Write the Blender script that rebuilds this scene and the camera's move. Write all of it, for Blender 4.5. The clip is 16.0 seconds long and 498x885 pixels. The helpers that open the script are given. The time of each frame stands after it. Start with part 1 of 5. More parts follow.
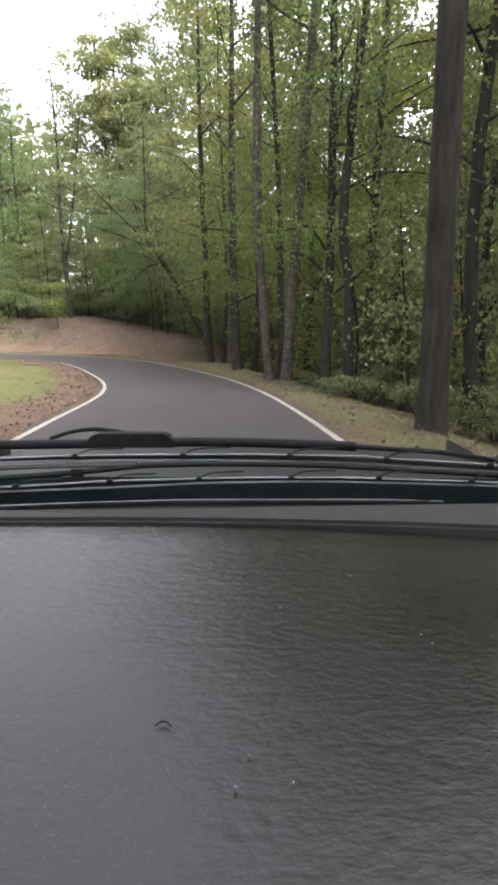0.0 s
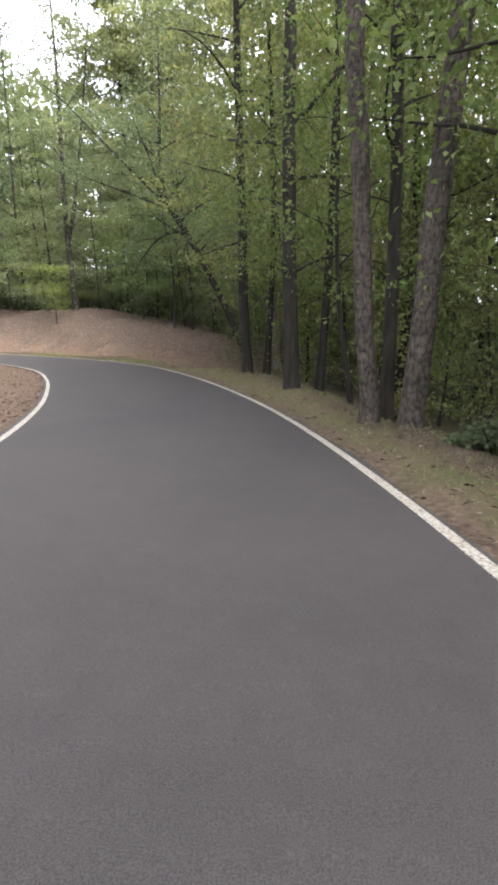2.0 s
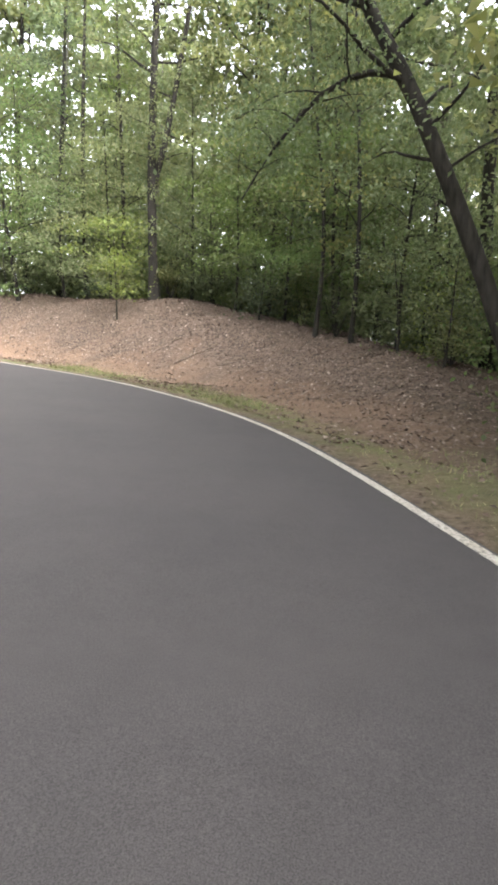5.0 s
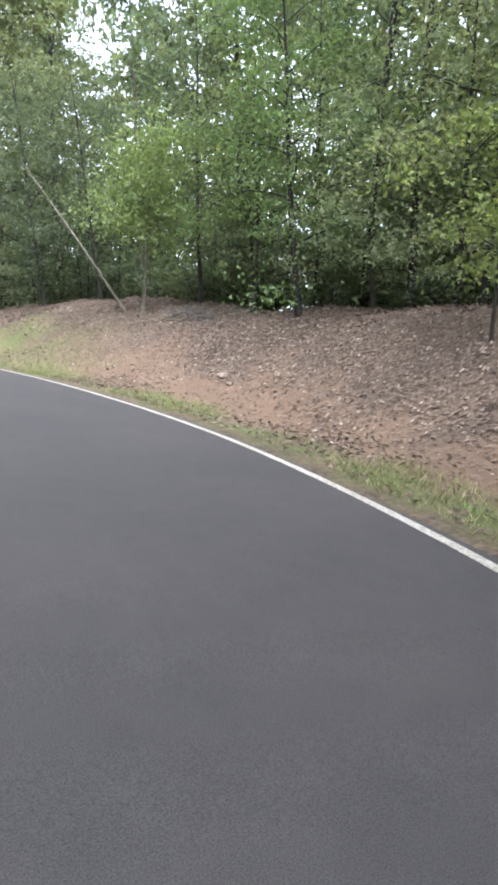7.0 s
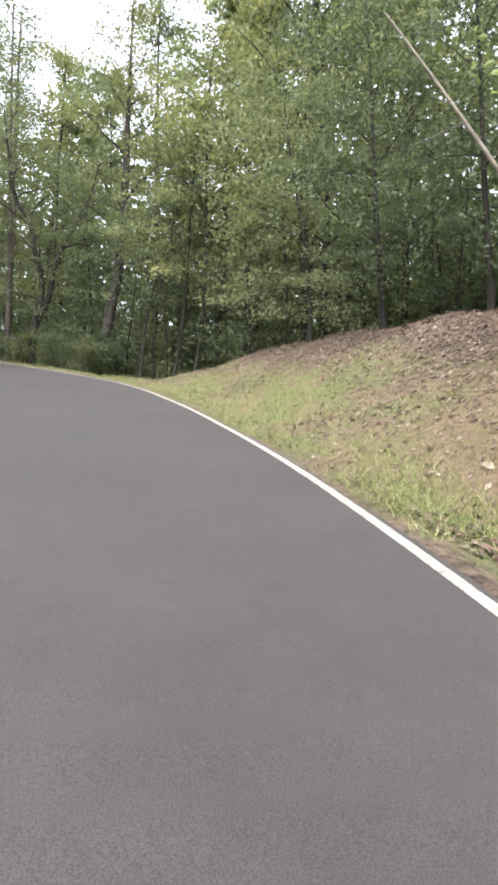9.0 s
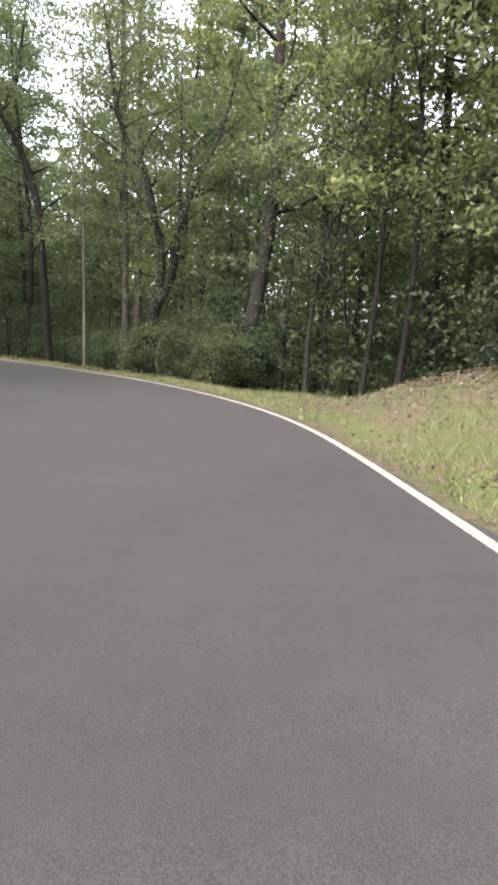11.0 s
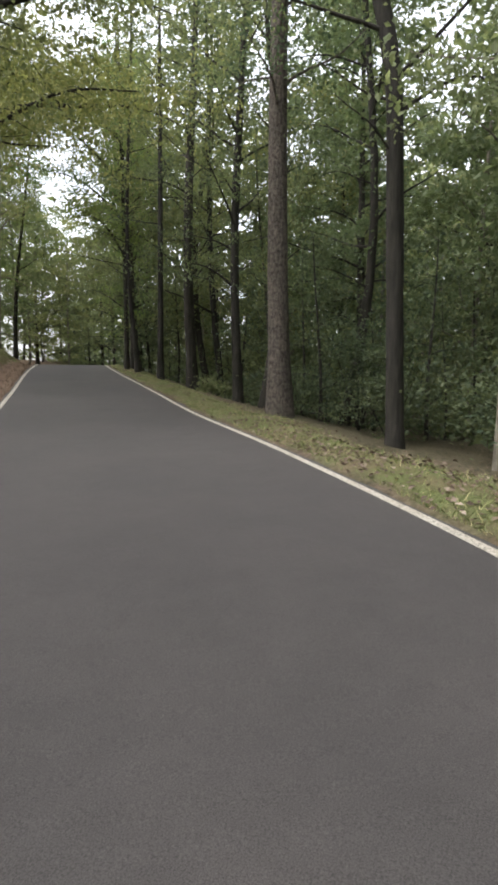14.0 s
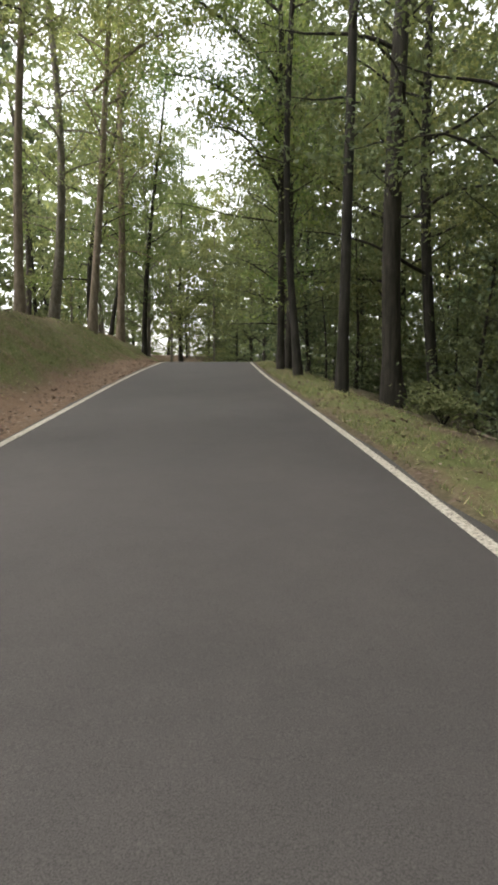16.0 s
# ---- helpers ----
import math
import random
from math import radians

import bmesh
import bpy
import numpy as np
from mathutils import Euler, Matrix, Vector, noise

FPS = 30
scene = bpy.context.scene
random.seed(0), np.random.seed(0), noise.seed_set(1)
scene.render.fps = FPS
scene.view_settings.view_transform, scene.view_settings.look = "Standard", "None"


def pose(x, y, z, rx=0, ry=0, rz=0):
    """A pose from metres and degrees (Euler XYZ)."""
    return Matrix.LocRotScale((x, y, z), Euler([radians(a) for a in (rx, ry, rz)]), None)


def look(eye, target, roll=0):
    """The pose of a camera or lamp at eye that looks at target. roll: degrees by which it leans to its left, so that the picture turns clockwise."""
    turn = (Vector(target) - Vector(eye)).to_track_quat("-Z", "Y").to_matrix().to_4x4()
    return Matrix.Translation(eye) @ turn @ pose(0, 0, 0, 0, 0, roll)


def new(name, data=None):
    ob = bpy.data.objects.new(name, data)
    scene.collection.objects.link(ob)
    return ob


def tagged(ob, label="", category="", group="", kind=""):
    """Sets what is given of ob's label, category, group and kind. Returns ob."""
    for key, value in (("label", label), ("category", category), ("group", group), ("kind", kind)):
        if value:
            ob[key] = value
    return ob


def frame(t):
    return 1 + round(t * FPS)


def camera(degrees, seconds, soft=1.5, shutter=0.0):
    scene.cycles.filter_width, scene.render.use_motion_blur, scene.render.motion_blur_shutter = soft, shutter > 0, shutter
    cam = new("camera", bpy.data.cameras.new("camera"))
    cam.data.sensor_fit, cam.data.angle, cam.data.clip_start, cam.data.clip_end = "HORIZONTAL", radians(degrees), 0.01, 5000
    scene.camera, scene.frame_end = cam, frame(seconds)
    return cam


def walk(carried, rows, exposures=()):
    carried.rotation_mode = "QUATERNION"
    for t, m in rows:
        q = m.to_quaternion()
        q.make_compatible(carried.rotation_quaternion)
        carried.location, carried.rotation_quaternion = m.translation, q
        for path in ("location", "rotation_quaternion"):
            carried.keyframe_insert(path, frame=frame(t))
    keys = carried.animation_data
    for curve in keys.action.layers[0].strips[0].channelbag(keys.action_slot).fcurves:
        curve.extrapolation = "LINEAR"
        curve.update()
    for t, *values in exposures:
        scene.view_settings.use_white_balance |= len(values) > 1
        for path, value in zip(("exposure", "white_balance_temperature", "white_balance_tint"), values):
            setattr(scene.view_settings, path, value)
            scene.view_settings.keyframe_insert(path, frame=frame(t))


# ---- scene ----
cam = camera(48.3, 16.0, 3.4)
PATH = [   # seconds; x, y, z; yaw, pitch, roll
    (0, 0, 0, 1.4, 0, -11.72, -0.02),
    (0.5, -0.094, 2.908, 1.295, 0.62, -11.52, -0.14),
    (1, -0.244, 5.824, 1.226, 1.54, -11.81, -0.23),
    (1.5, -0.45, 8.696, 1.128, 2.56, -11.81, -0.03),
    (2, -0.731, 11.711, 1.078, 3.88, -11.79, 0.2),
    (2.5, -1.031, 14.593, 0.939, 5.42, -11.67, 1.39),
    (3, -1.5, 17.523, 0.849, 7.27, -10.93, 1.41),
    (3.5, -2.17, 20.518, 0.753, 8.8, -10.42, 1.82),
    (4, -3.042, 23.577, 0.651, 10, -10.16, 2.62),
    (4.5, -4.124, 26.682, 0.562, 11.63, -10.01, 3.54),
    (5, -5.428, 29.815, 0.501, 14.43, -9.84, 4.34),
    (5.5, -6.961, 32.958, 0.487, 19.17, -9.52, 4.75),
    (6, -8.725, 36.112, 0.518, 25.83, -9.05, 4.78),
    (6.5, -10.812, 38.796, 0.519, 34.34, -8.5, 4.73),
    (7, -13.407, 41.223, 0.57, 43.16, -8.93, 4.47),
    (7.5, -16.136, 43.121, 0.57, 52.43, -8.49, 4.04),
    (8, -19.165, 44.544, 0.624, 60.38, -8.05, 4.39),
    (8.5, -22.33, 45.613, 0.656, 68.07, -7.44, 4.04),
    (9, -25.533, 46.345, 0.757, 74.18, -7.7, 4.23),
    (9.5, -28.814, 46.844, 0.822, 79.17, -8.08, 3.94),
    (10, -32.172, 47.111, 0.85, 83.04, -8.56, 3.18),
    (10.5, -35.587, 47.138, 0.862, 86.43, -8.97, 2.26),
    (11, -39.036, 46.916, 0.876, 90.02, -9.12, 1.5),
    (11.5, -42.497, 46.439, 0.912, 94.46, -8.81, 1.2),
    (12, -45.972, 45.706, 0.971, 99.75, -8.04, 1.38),
    (12.5, -49.223, 44.612, 1.087, 105.42, -7.9, 1.49),
    (13, -52.273, 43.31, 1.166, 111.7, -7.54, 1.41),
    (13.5, -54.926, 41.832, 1.274, 118.193, -6.813, 0.002),
    (14, -57.562, 40.032, 1.44, 123.797, -6.587, 0.305),
    (14.5, -59.934, 37.926, 1.512, 129.361, -6.713, -0.498),
    (15, -62.234, 35.586, 1.663, 134.065, -7.258, -0.245),
    (15.5, -64.242, 33.336, 1.748, 137.321, -7.277, 0.081),
    (16, -66.359, 30.726, 1.901, 139.052, -7.374, -0),
]


def aim(x, y, z, yaw, pitch, roll):
    a, b = radians(yaw), radians(pitch)
    return look((x, y, z), (x - math.sin(a) * math.cos(b), y + math.cos(a) * math.cos(b), z + math.sin(b)), roll)


walk(cam, [(t, aim(*row)) for t, *row in PATH], [(0, 1.38, 6450, 16), (3, 1.62, 6150, 15.5), (5.5, 1.95, 6350, 13), (7, 1.25, 5650, 12), (7.5, 1.2, 5650, 15), (8, 1.25, 5900, 15), (8.5, 1.2, 6150, 15), (9, 1.2, 6150, 14), (12, 0.95, 6300, 14), (13.5, 0.85, 6300, 13), (14.5, 0.9, 6450, 10), (16, 1.15, 6650, 9.5)])

# The road's centre line: x, y, z every 6 m or so
CENTRE = [
    (-0.37, -8.01, 0.3),
    (-0.56, -2.01, 0.07),
    (-0.78, 3.98, -0.13),
    (-1.25, 9.96, -0.29),
    (-1.89, 15.93, -0.51),
    (-2.99, 21.83, -0.7),
    (-4.59, 27.61, -0.86),
    (-6.83, 33.17, -0.91),
    (-9.87, 38.32, -0.88),
    (-14.34, 42.3, -0.83),
    (-19.74, 44.86, -0.77),
    (-25.62, 46.03, -0.64),
    (-31.59, 46.55, -0.55),
    (-37.59, 46.61, -0.53),
    (-43.58, 46.26, -0.47),
    (-49.48, 45.19, -0.35),
    (-54.88, 42.5, -0.19),
    (-59.53, 38.67, -0),
    (-63.41, 34.06, 0.26),
    (-66.95, 29.23, 0.54),
    (-70.59, 24.45, 0.92),
    (-74.18, 19.65, 1.31),
    (-77.79, 14.85, 1.69),
    (-81.47, 10.12, 2.06),
    (-85.21, 5.43, 2.38),
    (-88.97, 0.75, 2.4),
    (-92.74, -3.93, 2.13),
    (-96.5, -8.6, 1.84),
    (-100.11, -13.39, 1.38),
    (-103.81, -18.12, 1.06),
]


# ---- light ----
world = bpy.data.worlds.new("world")
scene.world = world
world.use_nodes = True
wn, wl = world.node_tree.nodes, world.node_tree.links
sky = wn.new("ShaderNodeTexSky")
sky.sky_type = "NISHITA"
sky.sun_disc = False
sky.sun_elevation = radians(54)
sky.sun_rotation = radians(122)
sky.air_density, sky.dust_density, sky.ozone_density = 1.0, 4.0, 1.0
veil = wn.new("ShaderNodeHueSaturation")       # cloud cover takes the blue out of the sky
veil.inputs["Saturation"].default_value = 0.22
wl.new(sky.outputs["Color"], veil.inputs["Color"])
wl.new(veil.outputs["Color"], wn["Background"].inputs["Color"])
wn["Background"].inputs["Strength"].default_value = 0.42
sun = new("sun", bpy.data.lights.new("sun", "SUN"))
sun.data.energy, sun.data.angle, sun.data.color = 1.7, radians(40), (1.0, 0.98, 0.94)
sun.matrix_world = look((0.848 * 40, -0.53 * 40, 55.0), (0, 0, 0))


# ---- land and road as numbers ----
def smooth(a, b, x):
    u = np.clip((np.asarray(x, float) - a) / (b - a), 0.0, 1.0)
    return u * u * (3 - 2 * u)


def spline(points, step):
    """Places every step metres or so along a smooth line through the given ones."""
    p = np.asarray(points, float)
    q = np.vstack([2 * p[0] - p[1], p, 2 * p[-1] - p[-2]])
    out = []
    for i in range(1, len(q) - 2):
        n = max(2, int(np.linalg.norm(q[i + 1] - q[i]) / step))
        for k in range(n):
            u = k / n
            out.append(0.5 * (2 * q[i] + (q[i + 1] - q[i - 1]) * u + (2 * q[i - 1] - 5 * q[i] + 4 * q[i + 1] - q[i + 2]) * u * u
                              + (3 * q[i] - q[i - 1] - 3 * q[i + 1] + q[i + 2]) * u ** 3))
    out.append(p[-1])
    return np.array(out)


line = spline(CENTRE, 0.5)
line_s = np.r_[0, np.cumsum(np.linalg.norm(np.diff(line[:, :2], axis=0), axis=1))]
line_t = np.gradient(line[:, :2], axis=0)
line_t /= np.linalg.norm(line_t, axis=1)[:, None]


def beside(xy):
    """Metres along the road, metres to the right of its centre and the road's height, for rows of x, y."""
    xy = np.atleast_2d(xy)
    S, O, Z = [], [], []
    for k in range(0, len(xy), 4000):
        q = xy[k:k + 4000]
        d = ((q[:, None] - line[None, :, :2]) ** 2).sum(-1)
        j = d.argmin(1)
        v = q - line[j, :2]
        along = np.clip((v * line_t[j]).sum(1), -0.6, 0.6)
        side = v[:, 0] * line_t[j, 1] - v[:, 1] * line_t[j, 0]
        dist = np.sqrt(d[np.arange(len(q)), j])
        S.append(line_s[j] + along)
        O.append(np.where(dist > abs(side) + 0.5, np.sign(side) * dist, side))
        w = 1 / (d + 0.05) ** 2
        far = (w * line[None, :, 2]).sum(1) / w.sum(1)
        g = np.clip((dist - 3) / 6, 0, 1)
        Z.append(np.interp(line_s[j] + along, line_s, line[:, 2]) * (1 - g) + far * g)
    return np.concatenate(S), np.concatenate(O), np.concatenate(Z)


def left_half(s):
    return 2.4 + 0.7 * smooth(24, 40, s) * (1 - smooth(90, 108, s))


# Height of the bank's crest over the road, along the way
CREST = ((44, 48, 52, 56, 60, 65, 70, 75, 80, 84, 88, 91, 94, 97), (0, 0.79, 1.64, 2.57, 3.3, 2.9, 2.91, 3.3, 3.1, 2.8, 2.35, 1.1, 0.2, 0))


def right_profile(s, e):
    """Height over the road, e metres outside the asphalt on the outer side of the bend."""
    fall = 0.40 * smooth(28, 42, s) * smooth(0.2, 1.6, e) - 0.26 * np.clip(e - 1.5, 0, 5) - 0.10 * np.clip(e - 6.5, 0, 25)
    top = np.interp(s, CREST[0], CREST[1])
    foot = e - 0.9 * (1 - smooth(63, 72, s)) + 0.5 * smooth(69, 74, s)
    bank = top * (0.45 * smooth(0.7, 5.0, foot) + 0.55 * smooth(2.5, 8.0, foot)) + (0.03 - 0.16 * (1 - smooth(58, 70, s))) * np.clip(e - 8.5, 0, 30)
    level = 0.05 * np.clip(e, 0, 1.0) - (0.2 + 0.1 * smooth(115, 125, s)) * np.clip(e - 1.0, 0, 7) - 0.09 * np.clip(e - 8, 0, 20)
    a, b = smooth(36, 47, s), smooth(88, 100, s)
    return np.where(e < 0, 0, fall * (1 - a) + a * (bank * (1 - b) + level * b))


def left_profile(s, f):
    dip = 0.25 * smooth(1.4, 4.0, f) + 0.9 * smooth(5, 22, f)
    low = 1.5 * smooth(0.9, 6.0, f) + 0.5 * smooth(5, 10, f) - 0.85 * smooth(9, 22, f)
    high = (2.2 - 0.4 * smooth(135, 146, s)) * smooth(0.6, 4.2, f) + 0.7 * smooth(3.5, 9.0, f)
    late = smooth(110, 121, s)
    rise = low * (1 - late) + high * late
    a = smooth(80, 108, s)
    return np.where(f < 0, 0, dip * (1 - a) + rise * a)


def land(xy):
    """Height of the land, and the place beside the road, for rows of x, y."""
    s, o, z = beside(xy)
    e, f = o - 2.55, -o - left_half(s) - 0.15
    return z + right_profile(s, e) + left_profile(s, f), s, e, f


def height(x, y):
    return float(land([(x, y)])[0][0])


# ---- helpers ----
def mesh(name, verts, faces, material, smooth_shade=False):
    me = bpy.data.meshes.new(name)
    verts, faces = np.asarray(verts, np.float32), np.asarray(faces, np.int32)
    n = faces.shape[1]
    me.vertices.add(len(verts))
    me.vertices.foreach_set("co", verts.ravel())
    me.loops.add(faces.size)
    me.loops.foreach_set("vertex_index", faces.ravel())
    me.polygons.add(len(faces))
    me.polygons.foreach_set("loop_start", np.arange(0, faces.size, n, dtype=np.int32))
    me.polygons.foreach_set("use_smooth", np.full(len(faces), smooth_shade))
    me.materials.append(material)
    me.update(calc_edges=True)
    return me


def from_bm(name, bm, material, smooth_shade=False):
    me = bpy.data.meshes.new(name)
    bm.to_mesh(me)
    bm.free()
    me.materials.append(material)
    if smooth_shade:
        me.polygons.foreach_set("use_smooth", np.full(len(me.polygons), True))
    return me


def part(name, data, parent, label=""):
    """A mesh as a part of a thing."""
    ob = new(name, data)
    ob.parent = parent
    return tagged(ob, label)


def tubes(list_of_spines, sides=8, wobble=0.0, seed=0):
    """Verts and quads of tapered tubes; a spine is rows of x, y, z, radius."""
    rng = np.random.default_rng(seed)
    V, Q, base = [], [], 0
    a = np.linspace(0, 2 * np.pi, sides, endpoint=False)
    for sp in list_of_spines:
        sp = np.asarray(sp, float)
        t = np.gradient(sp[:, :3], axis=0)
        t /= np.linalg.norm(t, axis=1)[:, None] + 1e-9
        ref = np.where(abs(t[:, 2:3]) > 0.8, [[1.0, 0, 0]], [[0, 0, 1.0]])
        u = np.cross(t, ref)
        u /= np.linalg.norm(u, axis=1)[:, None]
        w = np.cross(t, u)
        lumps = 1 + wobble * rng.normal(0, 1, (len(sp), sides))
        ring = sp[:, None, :3] + (np.cos(a)[None, :, None] * u[:, None] + np.sin(a)[None, :, None] * w[:, None]) * (sp[:, 3:4] * lumps)[:, :, None]
        V.append(ring.reshape(-1, 3))
        i = np.arange(len(sp) - 1)[:, None] * sides + np.arange(sides)[None]
        j = np.arange(len(sp) - 1)[:, None] * sides + (np.arange(sides)[None] + 1) % sides
        Q.append(np.stack([i, j, j + sides, i + sides], -1).reshape(-1, 4) + base)
        base += len(sp) * sides
    return np.vstack(V), np.vstack(Q)


def leaves(centres, normals_up, sizes, rng, narrow=0.62, droop=-0.25, wild=1.0, single=False):
    """Verts and quads of folded leaves at the given places."""
    n = len(centres)
    yaw = rng.uniform(0, 2 * np.pi, n)
    pitch = rng.normal(droop, 0.42 * wild, n)
    roll = rng.normal(0, 0.5 * wild, n)
    d = np.stack([np.cos(yaw) * np.cos(pitch), np.sin(yaw) * np.cos(pitch), np.sin(pitch)], -1)
    h = np.stack([-np.sin(yaw), np.cos(yaw), 0 * yaw], -1)
    up = np.cross(d, h)
    side = h * np.cos(roll)[:, None] + up * np.sin(roll)[:, None]
    nrm = np.cross(d, side)
    L, W = sizes[:, None], sizes[:, None] * narrow
    b = centres - d * L * 0.5
    if single:
        verts = np.stack([b + side * W * 0.5, b + d * L, b - side * W * 0.5], 1)
        return verts.reshape(-1, 3), np.arange(3 * n).reshape(-1, 3)
    verts = np.stack([b, b + d * L * 0.45 + side * W * 0.5 + nrm * W * normals_up, b + d * L, b + d * L * 0.45 - side * W * 0.5 + nrm * W * normals_up], 1)
    k = np.arange(n)[:, None] * 4
    tri = np.concatenate([k + [[0, 1, 2]], k + [[0, 2, 3]]])
    return verts.reshape(-1, 3), tri


# ---- materials ----
def material(name, rough=0.8, spec=0.3):
    m = bpy.data.materials.new(name)
    m.use_nodes = True
    b = m.node_tree.nodes["Principled BSDF"]
    b.inputs["Roughness"].default_value = rough
    b.inputs["Specular IOR Level"].default_value = spec
    return m, m.node_tree.nodes, m.node_tree.links, b


def noise_tex(n, l, scale, detail=4.0, rough=0.55, vector=None, stretch=None):
    tex = n.new("ShaderNodeTexNoise")
    tex.inputs["Scale"].default_value, tex.inputs["Detail"].default_value, tex.inputs["Roughness"].default_value = scale, detail, rough
    if vector is None:
        geo = n.new("ShaderNodeNewGeometry") if stretch == "world" else n.new("ShaderNodeTexCoord")
        vector = geo.outputs["Position"] if stretch == "world" else geo.outputs["Object"]
    if isinstance(stretch, tuple):
        mp = n.new("ShaderNodeMapping")
        mp.inputs["Scale"].default_value = stretch
        l.new(vector, mp.inputs["Vector"])
        vector = mp.outputs["Vector"]
    l.new(vector, tex.inputs["Vector"])
    return tex.outputs["Fac"]


def ramp(n, l, fac, stops):
    r = n.new("ShaderNodeValToRGB")
    e = r.color_ramp.elements
    while len(e) < len(stops):
        e.new(0.5)
    for el, (p, c) in zip(e, stops):
        el.position, el.color = p, (*c, 1)
    l.new(fac, r.inputs["Fac"])
    return r.outputs["Color"]


def mix(n, l, fac, a, b, mode="MIX"):
    m = n.new("ShaderNodeMix")
    m.data_type, m.blend_type = "RGBA", mode
    for sock, v in ((m.inputs[0], fac), (m.inputs[6], a), (m.inputs[7], b)):
        if isinstance(v, (int, float)):
            sock.default_value = v
        elif isinstance(v, tuple):
            sock.default_value = (*v, 1)
        else:
            l.new(v, sock)
    return m.outputs[2]


def bump(n, l, b, fac, strength, distance):
    k = n.new("ShaderNodeBump")
    k.inputs["Strength"].default_value, k.inputs["Distance"].default_value = strength, distance
    l.new(fac, k.inputs["Height"])
    l.new(k.outputs["Normal"], b.inputs["Normal"])


def leaf_material(name, dark, mid, light, thin=0.5):
    m, n, l, b = material(name, 0.6, 0.14)
    geo = n.new("ShaderNodeNewGeometry")
    info = n.new("ShaderNodeObjectInfo")
    col = ramp(n, l, geo.outputs["Random Per Island"], [(0.0, dark), (0.55, mid), (1.0, light)])
    tint = ramp(n, l, info.outputs["Random"], [(0.0, (0.74, 0.84, 0.88)), (0.5, (1, 1, 1)), (1.0, (1.14, 1.06, 0.84))])
    col = mix(n, l, 1.0, col, tint, "MULTIPLY")
    l.new(col, b.inputs["Base Color"])
    tr = n.new("ShaderNodeBsdfTranslucent")
    l.new(mix(n, l, 1.0, col, (1.14, 1.14, 0.78), "MULTIPLY"), tr.inputs["Color"])
    ms = n.new("ShaderNodeMixShader")
    ms.inputs["Fac"].default_value = thin
    l.new(b.outputs["BSDF"], ms.inputs[1])
    l.new(tr.outputs["BSDF"], ms.inputs[2])
    l.new(ms.outputs["Shader"], n["Material Output"].inputs["Surface"])
    return m


def bark_material(name, dark, light, ridge):
    m, n, l, b = material(name, 0.9, 0.15)
    f = noise_tex(n, l, 9.0, 6, 0.65, stretch=(1.0, 1.0, ridge))
    g = noise_tex(n, l, 1.3, 3)
    col = ramp(n, l, f, [(0.3, dark), (0.7, light)])
    col = mix(n, l, 0.45, col, ramp(n, l, g, [(0.35, (0.5, 0.52, 0.42)), (0.65, (1, 1, 1))]), "MULTIPLY")
    info = n.new("ShaderNodeObjectInfo")
    col = mix(n, l, 0.6, col, ramp(n, l, info.outputs["Random"], [(0, (0.6, 0.6, 0.6)), (1, (1.15, 1.1, 1.05))]), "MULTIPLY")
    l.new(col, b.inputs["Base Color"])
    bump(n, l, b, f, 0.9, 0.03)
    return m


def plated_bark(name, crack, plate, pale):
    """Scaly bark in small upright plates."""
    m, n, l, b = material(name, 0.9, 0.15)
    co = n.new("ShaderNodeTexCoord")
    mp = n.new("ShaderNodeMapping")
    mp.inputs["Scale"].default_value = (1.0, 1.0, 0.3)
    l.new(co.outputs["Object"], mp.inputs["Vector"])
    vor = n.new("ShaderNodeTexVoronoi")
    vor.feature = "DISTANCE_TO_EDGE"
    vor.inputs["Scale"].default_value = 10.0
    l.new(mp.outputs["Vector"], vor.inputs["Vector"])
    edge = vor.outputs["Distance"]
    f = noise_tex(n, l, 11.0, 5, 0.7)
    g = noise_tex(n, l, 1.6, 4, 0.6)
    col = ramp(n, l, edge, [(0.0, crack), (0.16, plate)])
    col = mix(n, l, ramp(n, l, f, [(0.42, (0, 0, 0)), (0.7, (0.8, 0.8, 0.8))]), col, pale)
    col = mix(n, l, 0.6, col, ramp(n, l, g, [(0.35, (0.5, 0.52, 0.45)), (0.65, (1.1, 1.05, 1.0))]), "MULTIPLY")
    l.new(col, b.inputs["Base Color"])
    bump(n, l, b, edge, 1.0, 0.05)
    return m


LEAF_OAK = leaf_material("oak_leaf", (0.088, 0.104, 0.054), (0.142, 0.16, 0.082), (0.21, 0.224, 0.125))
LEAF_PALE = leaf_material("pale_leaf", (0.12, 0.142, 0.076), (0.178, 0.203, 0.106), (0.25, 0.272, 0.16))
LEAF_BRIGHT = leaf_material("maple_leaf", (0.098, 0.14, 0.05), (0.146, 0.192, 0.07), (0.205, 0.243, 0.1))
LEAF_YOUNG = leaf_material("young_leaf", (0.14, 0.182, 0.062), (0.2, 0.245, 0.09), (0.265, 0.31, 0.13))
LEAF_DEEP = leaf_material("deep_leaf", (0.06, 0.08, 0.049), (0.097, 0.119, 0.07), (0.15, 0.17, 0.1))
BARK_OAK = bark_material("oak_bark", (0.016, 0.0145, 0.0125), (0.052, 0.047, 0.04), 0.16)
BARK_PINE = plated_bark("pine_bark", (0.026, 0.022, 0.019), (0.075, 0.062, 0.053), (0.15, 0.133, 0.116))
# paler bark, with the sunlit look of these trunks put into its colour
BARK_SUNLIT = bark_material("sunlit_bark", (0.10, 0.084, 0.064), (0.25, 0.205, 0.158), 0.3)
BARK_PALE = bark_material("pale_bark", (0.09, 0.083, 0.068), (0.22, 0.2, 0.165), 0.5)


